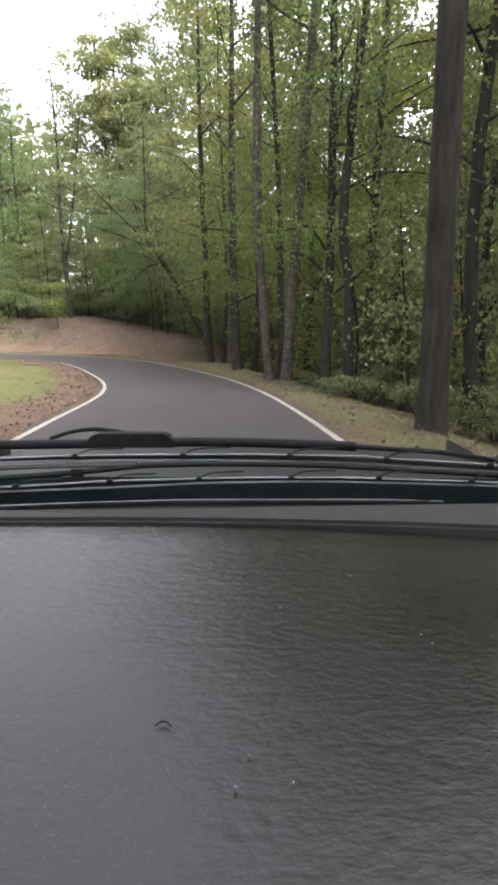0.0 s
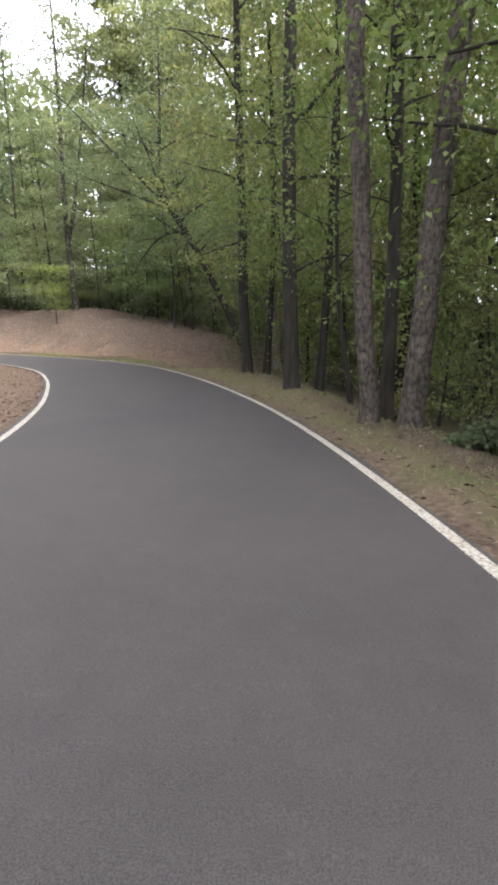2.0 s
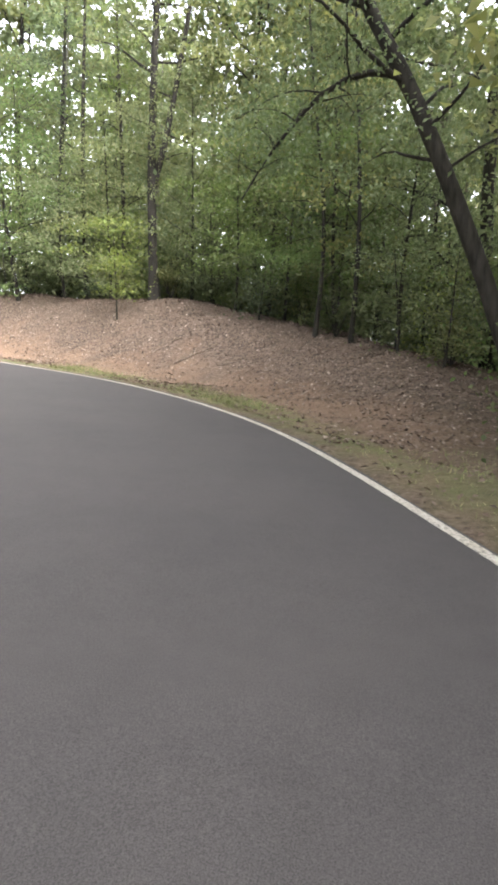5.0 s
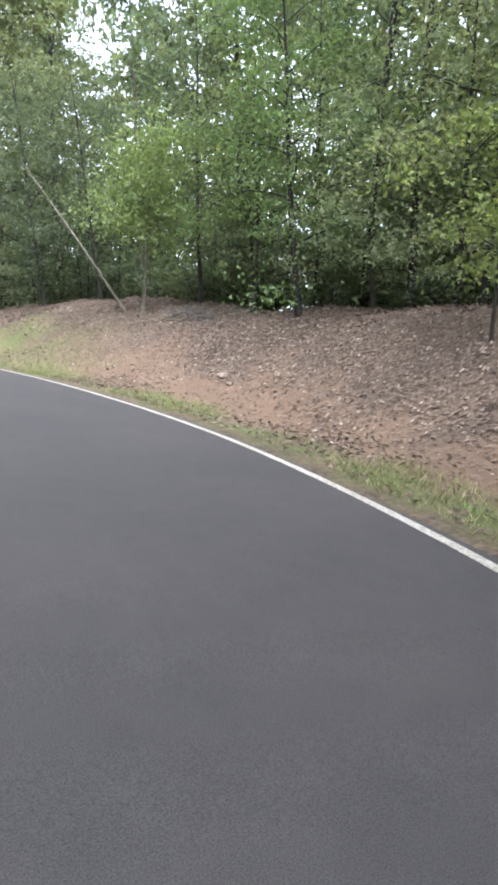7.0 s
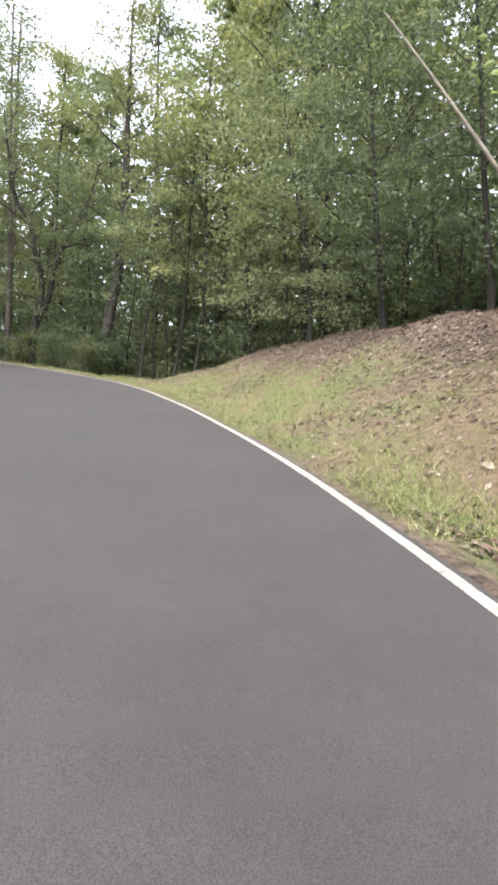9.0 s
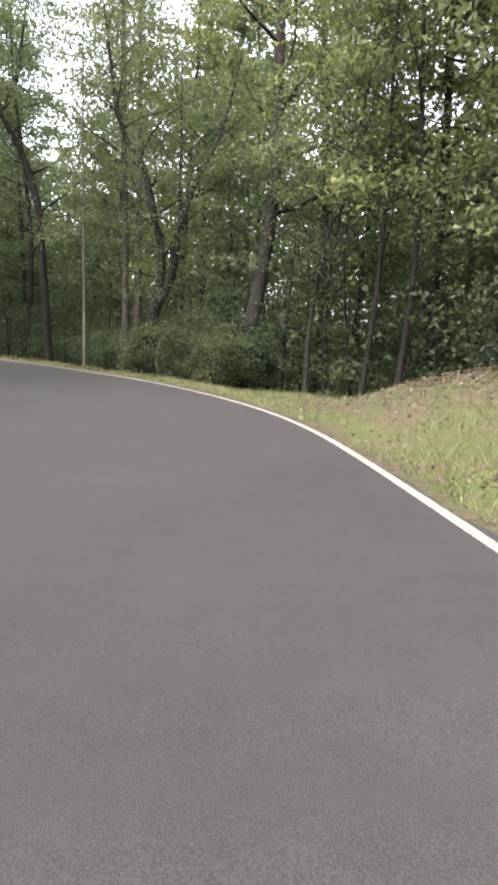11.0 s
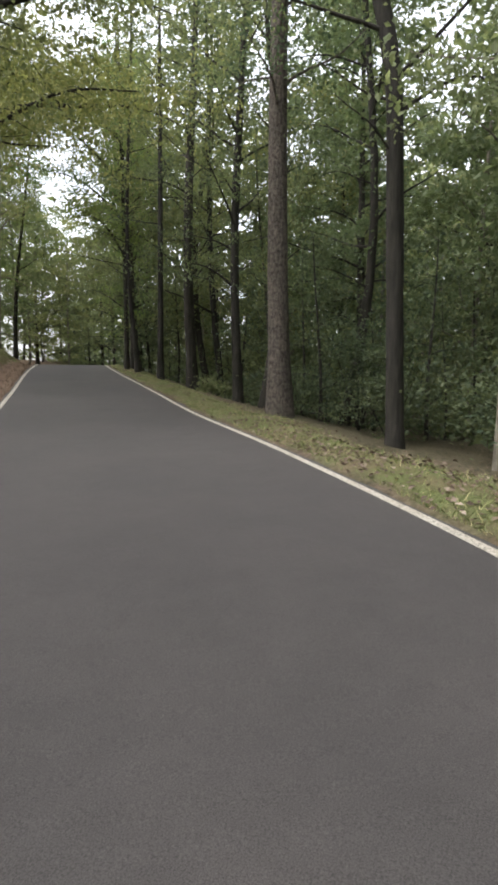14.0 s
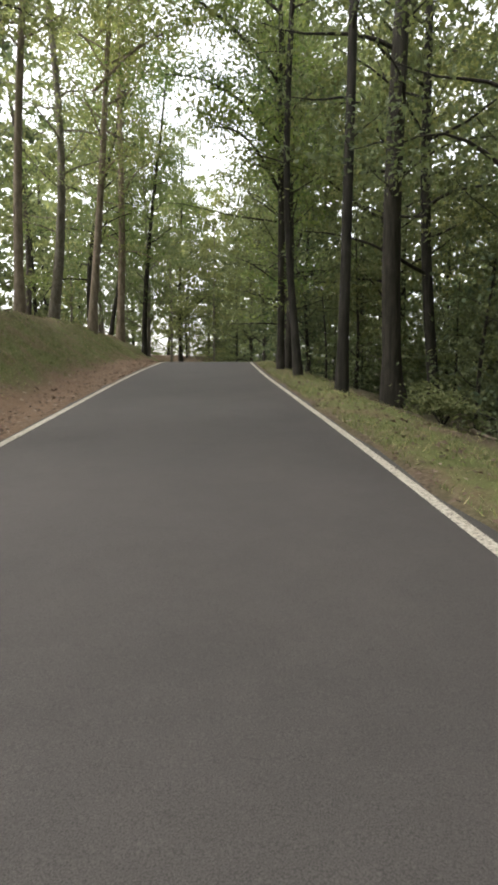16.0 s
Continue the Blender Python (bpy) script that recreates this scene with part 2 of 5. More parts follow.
def ground_material():
    """Leaf litter, clay and grass, laid where the land's own marks say."""
    m, n, l, b = material("ground", 0.95, 0.1)
    at = n.new("ShaderNodeVertexColor")
    at.layer_name = "cover"
    sep = n.new("ShaderNodeSeparateColor")
    l.new(at.outputs["Color"], sep.inputs["Color"])
    f1 = noise_tex(n, l, 11.0, 6, 0.7, stretch="world")
    f2 = noise_tex(n, l, 1.1, 4, 0.6, stretch="world")
    f3 = noise_tex(n, l, 38.0, 4, 0.7, stretch="world")
    litter = ramp(n, l, f1, [(0.32, (0.036, 0.028, 0.022)), (0.5, (0.1, 0.077, 0.06)), (0.68, (0.175, 0.142, 0.11))])
    litter = mix(n, l, 0.5, litter, ramp(n, l, f2, [(0.3, (0.6, 0.55, 0.5)), (0.7, (1.2, 1.1, 1.0))]), "MULTIPLY")
    clay = ramp(n, l, f3, [(0.3, (0.125, 0.079, 0.05)), (0.7, (0.25, 0.166, 0.108))])
    clay = mix(n, l, 0.45, clay, litter)
    grass = ramp(n, l, f3, [(0.3, (0.06, 0.074, 0.028)), (0.7, (0.148, 0.158, 0.064))])
    grass = mix(n, l, ramp(n, l, f2, [(0.42, (0, 0, 0)), (0.62, (0.65, 0.65, 0.65))]), grass, clay)
    floor = mix(n, l, 0.6, litter, ramp(n, l, f1, [(0.4, (0.03, 0.035, 0.014)), (0.6, (0.08, 0.075, 0.04))]))
    col = mix(n, l, sep.outputs["Blue"], floor, litter)
    col = mix(n, l, sep.outputs["Green"], col, clay)
    col = mix(n, l, sep.outputs["Red"], col, grass)
    l.new(col, b.inputs["Base Color"])
    bump(n, l, b, f1, 0.8, 0.09)
    return m


def asphalt_material():
    m, n, l, b = material("asphalt", 0.82, 0.35)
    f = noise_tex(n, l, 160.0, 3, 0.6, stretch="world")
    g = noise_tex(n, l, 0.6, 4, 0.6, stretch="world")
    h = noise_tex(n, l, 4.0, 5, 0.65, stretch="world")
    col = ramp(n, l, f, [(0.3, (0.0205, 0.0187, 0.0175)), (0.7, (0.063, 0.057, 0.0535))])
    col = mix(n, l, 0.6, col, ramp(n, l, g, [(0.3, (0.8, 0.8, 0.8)), (0.7, (1.15, 1.12, 1.1))]), "MULTIPLY")
    col = mix(n, l, 0.4, col, ramp(n, l, h, [(0.3, (0.75, 0.74, 0.74)), (0.65, (1.1, 1.1, 1.1))]), "MULTIPLY")
    l.new(col, b.inputs["Base Color"])
    bump(n, l, b, f, 0.35, 0.006)
    return m


def line_material():
    m, n, l, b = material("road_paint", 0.7, 0.3)
    f = noise_tex(n, l, 30.0, 5, 0.7, stretch="world")
    g = noise_tex(n, l, 2.0, 3, 0.6, stretch="world")
    col = ramp(n, l, f, [(0.36, (0.12, 0.108, 0.092)), (0.55, (0.4, 0.37, 0.315))])
    col = mix(n, l, 0.6, col, ramp(n, l, g, [(0.3, (0.7, 0.66, 0.58)), (0.6, (1, 1, 1))]), "MULTIPLY")
    l.new(col, b.inputs["Base Color"])
    return m


def plain_scatter(name, stops, rough=0.8):
    m, n, l, b = material(name, rough, 0.2)
    geo = n.new("ShaderNodeNewGeometry")
    l.new(ramp(n, l, geo.outputs["Random Per Island"], stops), b.inputs["Base Color"])
    return m


GROUND, ASPHALT, PAINT = ground_material(), asphalt_material(), line_material()
DRY_LEAF = plain_scatter("dry_leaf", [(0, (0.042, 0.03, 0.022)), (0.4, (0.092, 0.064, 0.046)), (0.8, (0.14, 0.103, 0.077)), (0.95, (0.2, 0.156, 0.12)), (1, (0.3, 0.245, 0.195))])
BLADE = plain_scatter("grass_blade", [(0, (0.07, 0.095, 0.03)), (0.5, (0.125, 0.15, 0.05)), (0.78, (0.2, 0.195, 0.08)), (1, (0.33, 0.28, 0.15))], 0.6)
STONE, _n, _l, _b = material("stone", 0.85, 0.2)
_l.new(ramp(_n, _l, noise_tex(_n, _l, 14.0, 5), [(0.3, (0.13, 0.094, 0.068)), (0.7, (0.24, 0.19, 0.145))]), _b.inputs["Base Color"])
DEADWOOD = bark_material("grey_wood", (0.075, 0.068, 0.062), (0.2, 0.18, 0.165), 0.3)
TWIG = bark_material("dead_wood", (0.09, 0.07, 0.055), (0.26, 0.21, 0.17), 0.3)


# ---- ground ----
def axis(lo, hi, step, far):
    mid = list(np.arange(lo, hi + step / 2, step))
    out, g, p, q = [], step, lo, hi
    left, right = [], []
    while q < far:
        g *= 1.22
        p, q = p - g, q + g
        left.append(p)
        right.append(q)
    return np.array(left[::-1] + mid + right)


def build_ground():
    xs, ys = axis(-108, 22, 0.42, 900), axis(-14, 70, 0.42, 900)
    X, Y = np.meshgrid(xs, ys)
    xy = np.c_[X.ravel(), Y.ravel()]
    z, s, e, f = land(xy)
    out = np.maximum(e, f)
    rough = np.array([noise.fractal(Vector((x * 0.35, y * 0.35, 0)), 0.9, 2.0, 4) for x, y in xy]) if len(xy) < 150000 else 0 * z
    z = z + np.where(out > 0, rough * 0.17 * smooth(0.2, 2.0, out), 0) - np.where(out < 0, 0.07, 0.0)
    nx = len(xs)
    i = (np.arange(len(ys) - 1)[:, None] * nx + np.arange(nx - 1)[None]).ravel()
    me = mesh("ground", np.c_[xy, z], np.stack([i, i + 1, i + 1 + nx, i + nx], -1), GROUND, True)
    big = np.array([noise.noise(Vector((x * 0.5, y * 0.5, 3.0))) for x, y in xy])
    fine = np.array([noise.noise(Vector((x * 1.7, y * 1.7, 9.0))) for x, y in xy])
    n = big * 0.6 + fine * 0.4
    bank = smooth(42, 50, s) * (1 - smooth(84, 96, s))
    late = smooth(69, 79, s)
    # grass beside the asphalt, wide on the far end of the bank and inside the bend
    gr = (1 - smooth(0.9, 1.5, e + n * 0.8)) * smooth(0.1, 0.5, e) * (0.7 + 0.3 * smooth(44, 52, s))
    gr = np.maximum(gr, bank * late * (1 - smooth(2.8, 4.6, e + n * 2.4)) * smooth(0, 0.3, e))
    gr = np.maximum(gr, smooth(94, 100, s) * (1 - smooth(1.6, 2.6, e + n)) * smooth(0, 0.3, e))
    gr = np.maximum(gr, smooth(1.2, 1.9, f + n * 0.9) * (1 - smooth(6.5, 9.0, f + n * 2)) * (1 - 0.85 * smooth(108, 118, s) * smooth(2.6, 4.6, f + n * 1.8)))
    clay = np.maximum(bank * (1 - late * 0.8) * smooth(0.4, 1.2, e + n) * (1 - smooth(2.6, 4.8, e + n * 3.5)), (1 - smooth(1.2, 1.9, f + n * 0.9)) * smooth(-0.2, 0.2, f) * (0.6 + 0.4 * smooth(98, 108, s)))
    clay = np.maximum(clay, smooth(108, 116, s) * smooth(2.8, 4.4, f + n * 1.8) * (1 - smooth(7, 10, f)) * 0.7)      # dry upper part of the late bank
    clay = np.maximum(clay, (1 - smooth(38, 48, s)) * (1 - smooth(0.7, 1.5, e + n)) * smooth(-0.2, 0.2, e) * 0.35)
    lit = np.maximum(bank * (1 - smooth(9, 12, e)) * (e > 0), (1 - smooth(2.0, 3.2, out + n)))
    lit = np.maximum(lit, smooth(108, 118, s) * (1 - smooth(9, 13, f)) * (f > 0))
    col = np.stack([np.clip(gr, 0, 1), np.clip(clay, 0, 1), np.clip(lit, 0, 1), np.ones(len(z))], -1).astype(np.float32)
    layer = me.color_attributes.new("cover", "FLOAT_COLOR", "POINT")
    layer.data.foreach_set("color", col.ravel())
    ob = new("ground", me)
    return tagged(ob, "forest floor of leaf litter, red clay and patchy grass", "ground", kind="structure")


def strip(name, lo, hi, lift, material_, step=1, start=0, end=None, thick=0.08):
    """A band along the road between two offsets (metres to the right, functions of the way), with real edges."""
    idx = np.arange(start, len(line) if end is None else end, step)
    c, t, s = line[idx], line_t[idx], line_s[idx]
    nrm = np.c_[t[:, 1], -t[:, 0]]
    a, b = lo(s), hi(s)
    cols = []
    for o, dz in ((a, lift - thick), (a, lift), (b, lift), (b, lift - thick)):
        cols.append(np.c_[c[:, :2] + nrm * o[:, None], c[:, 2] + dz])
    m = len(idx)
    V = np.stack(cols, 1).reshape(-1, 3)
    Q = []
    for k in range(3):
        i = np.arange(m - 1) * 4 + k
        Q.append(np.stack([i, i + 1, i + 5, i + 4], -1))
    return mesh(name, V, np.vstack(Q), material_)


build_ground()
jag_s = np.arange(0, line_s[-1] + 1, 0.7)
jag = np.interp(line_s, jag_s, np.random.default_rng(4).normal(0, 0.035, len(jag_s)))
road = new("road", strip("road", lambda s: -left_half(s) - 0.14 + np.interp(s, line_s, jag), lambda s: 2.53 + np.interp(s, line_s, -jag), 0.0, ASPHALT, thick=0.12))
tagged(road, "narrow grey asphalt road bending through woodland", "road", kind="structure")
for side in ("outer", "inner"):
    if side == "outer":
        me = strip("edge_line", lambda s: 0 * s + 2.35, lambda s: 0 * s + 2.46, 0.005, PAINT, thick=0.006)
    else:
        me = strip("edge_line", lambda s: -left_half(s) - 0.06, lambda s: -left_half(s) + 0.05, 0.005, PAINT, thick=0.006)
    tagged(new("edge_line", me), "worn white painted line along the asphalt edge", "road marking", "edge lines", "structure")


# ---- trees ----
def trunk_spine(h, r, bend, rng, n=12, flare=1.45):
    """Rows of x, y, z, radius of a trunk h metres high; bend: metres by which its head stands off, x and y."""
    t = np.linspace(0, 1, n) ** 1.15
    kx, ky = rng.normal(0, 0.016 * h, 2)
    sway = np.sin(t * np.pi * 1.7) * (1 - 0.4 * t)
    x = bend[0] * t ** 1.1 + kx * sway
    y = bend[1] * t ** 1.1 + ky * sway
    rad = r * (1 - 0.80 * t ** 1.25) * (1 + (flare - 1) * np.exp(-t * h / 0.35))
    sp = np.c_[x, y, t * h, rad]
    sp[0, 2] = -0.35
    return sp


def limb_spines(sp, count, lo, hi, length, rng, rise=0.45, droop=0.25):
    """Limbs that leave the trunk between the shares lo and hi of its height."""
    out = []
    for k in range(count):
        t = lo + (hi - lo) * (k + rng.uniform(0, 0.9)) / count
        i = t * (len(sp) - 1)
        a = int(i)
        p = sp[a] * (1 - i + a) + sp[min(a + 1, len(sp) - 1)] * (i - a)
        az = k * 2.4 + rng.uniform(-0.6, 0.6)
        rel = max(0.0, (t - lo) / (1.001 - lo))
        L = length * rng.uniform(0.55, 1.1) * (0.78 + 0.34 * math.sin(math.pi * rel ** 0.8)) * (1 - 0.35 * rel ** 3)
        el = rise + rng.normal(0, 0.18) + 0.35 * rel
        u = np.linspace(0, 1, 7)
        turn, sag = rng.normal(0, 0.55), rng.normal(-droop, 0.35)
        yaw = az + turn * u + 0.16 * np.sin(u * rng.uniform(4, 8) + rng.uniform(0, 6))
        pitch = el + sag * u + 0.14 * np.sin(u * rng.uniform(4, 9) + rng.uniform(0, 6))
        step = np.stack([np.cos(yaw) * np.cos(pitch), np.sin(yaw) * np.cos(pitch), np.sin(pitch)], -1) * L / 6
        pts = p[:3] + np.vstack([np.zeros(3), np.cumsum(step[:-1], 0)])
        rad = max(0.006, min(p[3] * 0.4, 0.017 * L)) * (1 - 0.82 * u)
        out.append(np.c_[pts, rad])
    return out


def crown_leaves(spines, per_limb, per_spray, size, rng, single=False, spread=(0.55, 0.55, 0.17)):
    """Sprays of leaves along the outer part of every limb."""
    C = []
    for sp in spines:
        L = np.linalg.norm(sp[-1, :3] - sp[0, :3])
        k = max(2, int(0.55 * per_limb * L / 3))
        u = rng.uniform(0.2, 1.05, k)
        base = np.stack([np.interp(u, np.linspace(0, 1, len(sp)), sp[:, i]) for i in range(3)], -1)
        base += rng.normal(0, 1, (k, 3)) * [0.2 * L, 0.2 * L, 0.13 * L]
        for c in base:      # a flat bough of leaves, thick in its middle
            m = rng.integers(int(per_spray * 1.0), int(per_spray * 2.6))
            size_ = rng.uniform(0.7, 1.35)
            C.append(c + rng.normal(0, 1, (m, 3)) * spread * size_ + rng.normal(0, 0.12, 3))
    C = np.vstack(C)
    grow = 1 + 0.35 * smooth(9, 20, C[:, 2])
    return leaves(C, 0.18, size * grow * rng.uniform(0.65, 1.25, len(C)), rng, wild=1.7, single=single)


KINDS = {
    "oak": (BARK_OAK, LEAF_OAK), "maple": (BARK_OAK, LEAF_BRIGHT), "pine": (BARK_PINE, LEAF_DEEP),
    "tan": (BARK_SUNLIT, LEAF_PALE), "young": (BARK_PALE, LEAF_YOUNG), "beech": (BARK_PALE, LEAF_PALE), "gum": (BARK_OAK, LEAF_DEEP), "elm": (BARK_OAK, LEAF_PALE),
}
LABELS = {
    "oak": "tall oak tree with dark furrowed trunk and green crown",
    "maple": "maple tree with pale green leaves on spreading limbs",
    "pine": "tall pine tree with bare reddish brown trunk",
    "young": "young tree with pale stem and bright green leaves",
    "tan": "tall straight tree on the grass bank, trunk coloured pale tan as if sunlit",
    "beech": "slender tree with smooth pale grey trunk",
    "elm": "leafy tree with dark limbs spreading over the road",
    "gum": "forest tree with dark trunk and deep green leaves",
}


def tree_meshes(kind, h, r, bend, seed, lo=0.3, limbs=16, reach=3.6, sprays=7, per=30, size=0.24, fork=None, rise=0.45, single=False, stems=None, arms=(), apart=False, sides=5, droop=0.25, spread=(0.55, 0.55, 0.17)):
    """Trunk and crown meshes of one tree; stems and arms are rows of x, y, z, radius from its foot."""
    rng = np.random.default_rng(seed)
    bark, leaf = KINDS[kind]
    sp = trunk_spine(h, r, bend, rng)
    main = [spline(m, 0.5) for m in stems] if stems else [sp]
    sp = main[0]
    if fork:      # second stem: share of the height, reach x, y
        t, fx, fy = fork
        i = int(t * (len(sp) - 1))
        u = np.linspace(0, 1, 8)
        p, rest = sp[i], h - sp[i, 2]
        main.append(np.c_[p[0] + fx * u ** 0.8, p[1] + fy * u ** 0.8, p[2] + rest * 0.9 * u, p[3] * 0.8 * (1 - 0.8 * u)])
    lb = limb_spines(sp, limbs, lo, 0.98, reach, rng, rise, droop)
    for extra in main[1:]:
        lb += limb_spines(extra, limbs // 2, 0.15, 0.98, reach * 0.8, rng, rise)
    arms = [spline(m, 0.4) * (1, 1, 1, 0.75) for m in arms]
    for arm in arms:      # side twigs along a long arm
        lb += [arm] + limb_spines(arm, 14, 0.2, 0.98, 2.1, rng, 0.15)
    tv, tq = tubes(main, 12, 0.035, seed)
    trunk = mesh("trunk", tv, tq, bark, True)
    if apart:
        limbs_ = [mesh("limb", *tubes([sp_], 6, 0.0, seed), bark, True) for sp_ in lb]
    else:
        limbs_ = [mesh("branchwork", *tubes(lb, sides, 0.0, seed), bark, True)]
    cv, ct = crown_leaves(lb, sprays, per, size, rng, single, spread)
    return trunk, limbs_, mesh("crown", cv, ct, leaf)


def plant(kind, trunk, branches, crown, x, y, turn=0.0, scale=1.0, name=None, label=None, group=""):
    """A tree of given meshes, standing on the land at x, y."""
    base = new(name or ("pine_tree" if kind == "pine" else "forest_tree"))
    z, s, e, f = (float(v[0]) for v in land([(x, y)]))
    i = min(int(np.searchsorted(line_s, s)), len(line_t) - 1)
    lean = 4.4 * smooth(36, 50, s) * (1 - 0.7 * smooth(84, 100, s)) * (1 - smooth(104, 112, s)) * (e > 0)   # towards the light over the road
    tilt = Matrix.Rotation(-radians(float(lean)), 4, Vector((line_t[i, 0], line_t[i, 1], 0)))
    base.matrix_world = Matrix.Translation((x, y, z)) @ tilt @ pose(0, 0, 0, 0, 0, turn) @ Matrix.Diagonal((scale, scale, scale, 1))
    tagged(base, label or LABELS[kind], "tree", group)
    part("trunk", trunk, base)
    for me in branches:
        if len(branches) > 1:
            part("limb", me, base)
        else:
            tagged(part("branchwork", me, base), kind="stuff")
    part("crown", crown, base)
    return base


# Trees that stand close to the road, each with its own trunk: kind, x, y, trunk's width, height, bend of the head (x, y), first limbs, fork
NEAR = [
    ("oak", 3.0, 9.0, 0.47, 26, (1.8, 0.0), 0.27, None),
    ("oak", 2.96, 18.1, 0.35, 25, (0.2, 0.4), 0.27, None),
    ("maple", 2.6, 19.2, 0.36, 22, (0, 0.5), 0.16, None),
    ("pine", 0.72, 21.9, 0.29, 28, (-1.1, 0.2), 0.36, None),
    ("maple", 1.25, 22.9, 0.27, 22, (-0.8, 0.6), 0.15, None),
    ("pine", 1.50, 21.4, 0.38, 26, (3.2, 0.5), 0.34, None),
    ("oak", -0.6, 28.0, 0.36, 26, (0.4, 0.2), 0.14, None),
    ("maple", 0.3, 29.6, 0.26, 21, (0.4, 0.2), 0.13, None),
    ("oak", -2.3, 33.5, 0.36, 25, (0.2, 0.6), 0.18, None),
    ("maple", -1.6, 34.6, 0.26, 20, (0.5, 0.2), 0.13, None),
    ("elm", -2.9, 41.8, 0.34, 19, (-1.0, -0.3), 0.3, None),
    ("maple", 5.2, 25.0, 0.42, 24, (0.5, 0), 0.16, None),
    ("oak", 6.4, 15.5, 0.40, 25, (0.5, 0.4), 0.28, None),
    ("gum", -8.6, 50.6, 0.17, 13, (-0.5, 0.1), 0.18, None),
    ("gum", -8.0, 51.6, 0.15, 13, (-0.3, 0.3), 0.18, None),
    ("oak", -7.2, 50.0, 0.17, 14, (-0.4, 0.1), 0.18, None),
    ("oak", -17.1, 55.0, 0.46, 21, (0.1, 0.5), 0.29, (0.36, 2.6, 1.2)),
    ("maple", -19.6, 56.6, 0.22, 16, (-0.2, 0.2), 0.18, None),
    ("gum", -24.4, 58.2, 0.28, 21, (1.1, 0.5), 0.16, None),
    ("gum", -26.4, 58.0, 0.13, 12, (-0.3, 0.2), 0.18, None),
    ("young", -32.3, 54.6, 0.12, 5.8, (1.9, -0.8), 0.44, None),
    ("gum", -22.2, 57.5, 0.26, 21, (0.2, 0.2), 0.16, None),
    ("beech", -67.8, 38.35, 0.17, 16, (0.8, 0.7), 0.36, None),
    ("oak", -70.5, 35.6, 0.46, 24, (1.5, 2), 0.34, (0.5, -2.0, 0.9)),
    ("pine", -72.0, 31.5, 0.66, 28, (-0.6, -0.5), 0.34, None),
    ("oak", -64.65, 43.2, 0.42, 21, (0.8, 1.2), 0.24, (0.3, -2.2, 2.4)),
    ("pine", -68.73, 40.25, 0.40, 24, (-0.6, 0.3), 0.3, None),
    ("oak", -62.8, 46.4, 0.7, 26, (0.2, -0.4), 0.3, None),
    ("gum", -60.2, 49.0, 0.17, 14, (-0.6, 2.4), 0.34, None),
    ("gum", -62.8, 50.1, 0.2, 17, (-0.4, 1.6), 0.36, None),
    ("oak", -58.9, 50.8, 0.2, 16, (-0.3, 1.4), 0.34, None),
    ("gum", -58.3, 51.9, 0.24, 19, (0.2, 0.8), 0.32, None),
    ("oak", -65.0, 51.4, 0.26, 20, (-0.4, 1.8), 0.3, None),
    ("pine", -77.9, 38.8, 0.60, 28, (0.8, 1), 0.32, None),
    ("oak", -81.4, 20.35, 0.60, 26, (0.5, 0.6), 0.27, None),
    ("gum", -78.1, 21.0, 0.30, 24, (-0.8, -0.4), 0.27, None),
    ("oak", -80.6, 17.0, 0.28, 24, (0.2, -0.4), 0.26, None),
    ("maple", -82.6, 14.0, 0.30, 22, (0, -0.2), 0.13, None),
    ("maple", -83.8, 13.2, 0.30, 22, (0.2, -0.5), 0.15, None),
    ("oak", -77.4, 26.2, 0.42, 25, (0.6, 0.8), 0.24, None),
    ("oak", -77.6, 31.0, 0.40, 25, (-0.5, 0.8), 0.24, None),
    ("gum", -74.2, 29.4, 0.26, 21, (0.2, 0.4), 0.24, None),
    ("tan", -74.1, 8.2, 0.36, 26, (-1.8, 0.4), 0.42, None),
    ("beech", -77.2, 3.6, 0.42, 25, (-0.4, 0.8), 0.28, None),
    ("tan", -79.2, 3.7, 0.42, 24, (-2.2, 0.6), 0.34, None),
    ("beech", -79.4, -1.5, 0.34, 24, (-0.8, 0.5), 0.24, None),
    ("tan", -83.6, -1.6, 0.5, 22, (-0.5, 0.4), 0.26, None),
    ("oak", -83.2, -2.2, 0.26, 18, (-2.8, -1.5), 0.24, None),
    ("oak", -31.3, 56.8, 0.18, 11.5, (-0.3, -0.2), 0.26, None),
    ("maple", -27.6, 56.0, 0.14, 8, (0.3, -0.3), 0.3, None),
    ("elm", -66.6, 21.4, 0.44, 20, (-1.2, 0.8), 0.3, None),
    ("oak", -68.6, 15.4, 0.42, 25, (-1.5, 0.8), 0.24, None),
    ("maple", -14.6, 31.0, 0.2, 13, (0.6, -0.4), 0.16, None),
    ("maple", -19.0, 35.6, 0.22, 15, (0.3, -0.4), 0.14, None),
    ("oak", -84.6, 20.0, 0.4, 25, (1.5, -0.6), 0.24, None),
    ("elm", -70.4, 14.2, 0.42, 22, (-1.2, 0.2), 0.3, None),
    ("elm", -62.6, 26.6, 0.42, 20, (-1.0, 0.8), 0.3, None),
    ("maple", -89.2, 8.6, 0.36, 22, (2.6, -0.4), 0.24, None),
    ("maple", -83.0, -4.4, 0.36, 20, (-2.6, 1.6), 0.2, None),
    ("maple", -0.3, 31.3, 0.12, 9, (-1.4, -0.4), 0.3, None),
    ("maple", 0.9, 25.6, 0.13, 10, (-1.0, -0.2), 0.3, None),
    ("maple", 3.9, 20.6, 0.13, 9, (-0.8, -0.4), 0.3, None),
    ("maple", -86.4, -3.4, 0.34, 21, (-1.6, 1.2), 0.18, None),
]

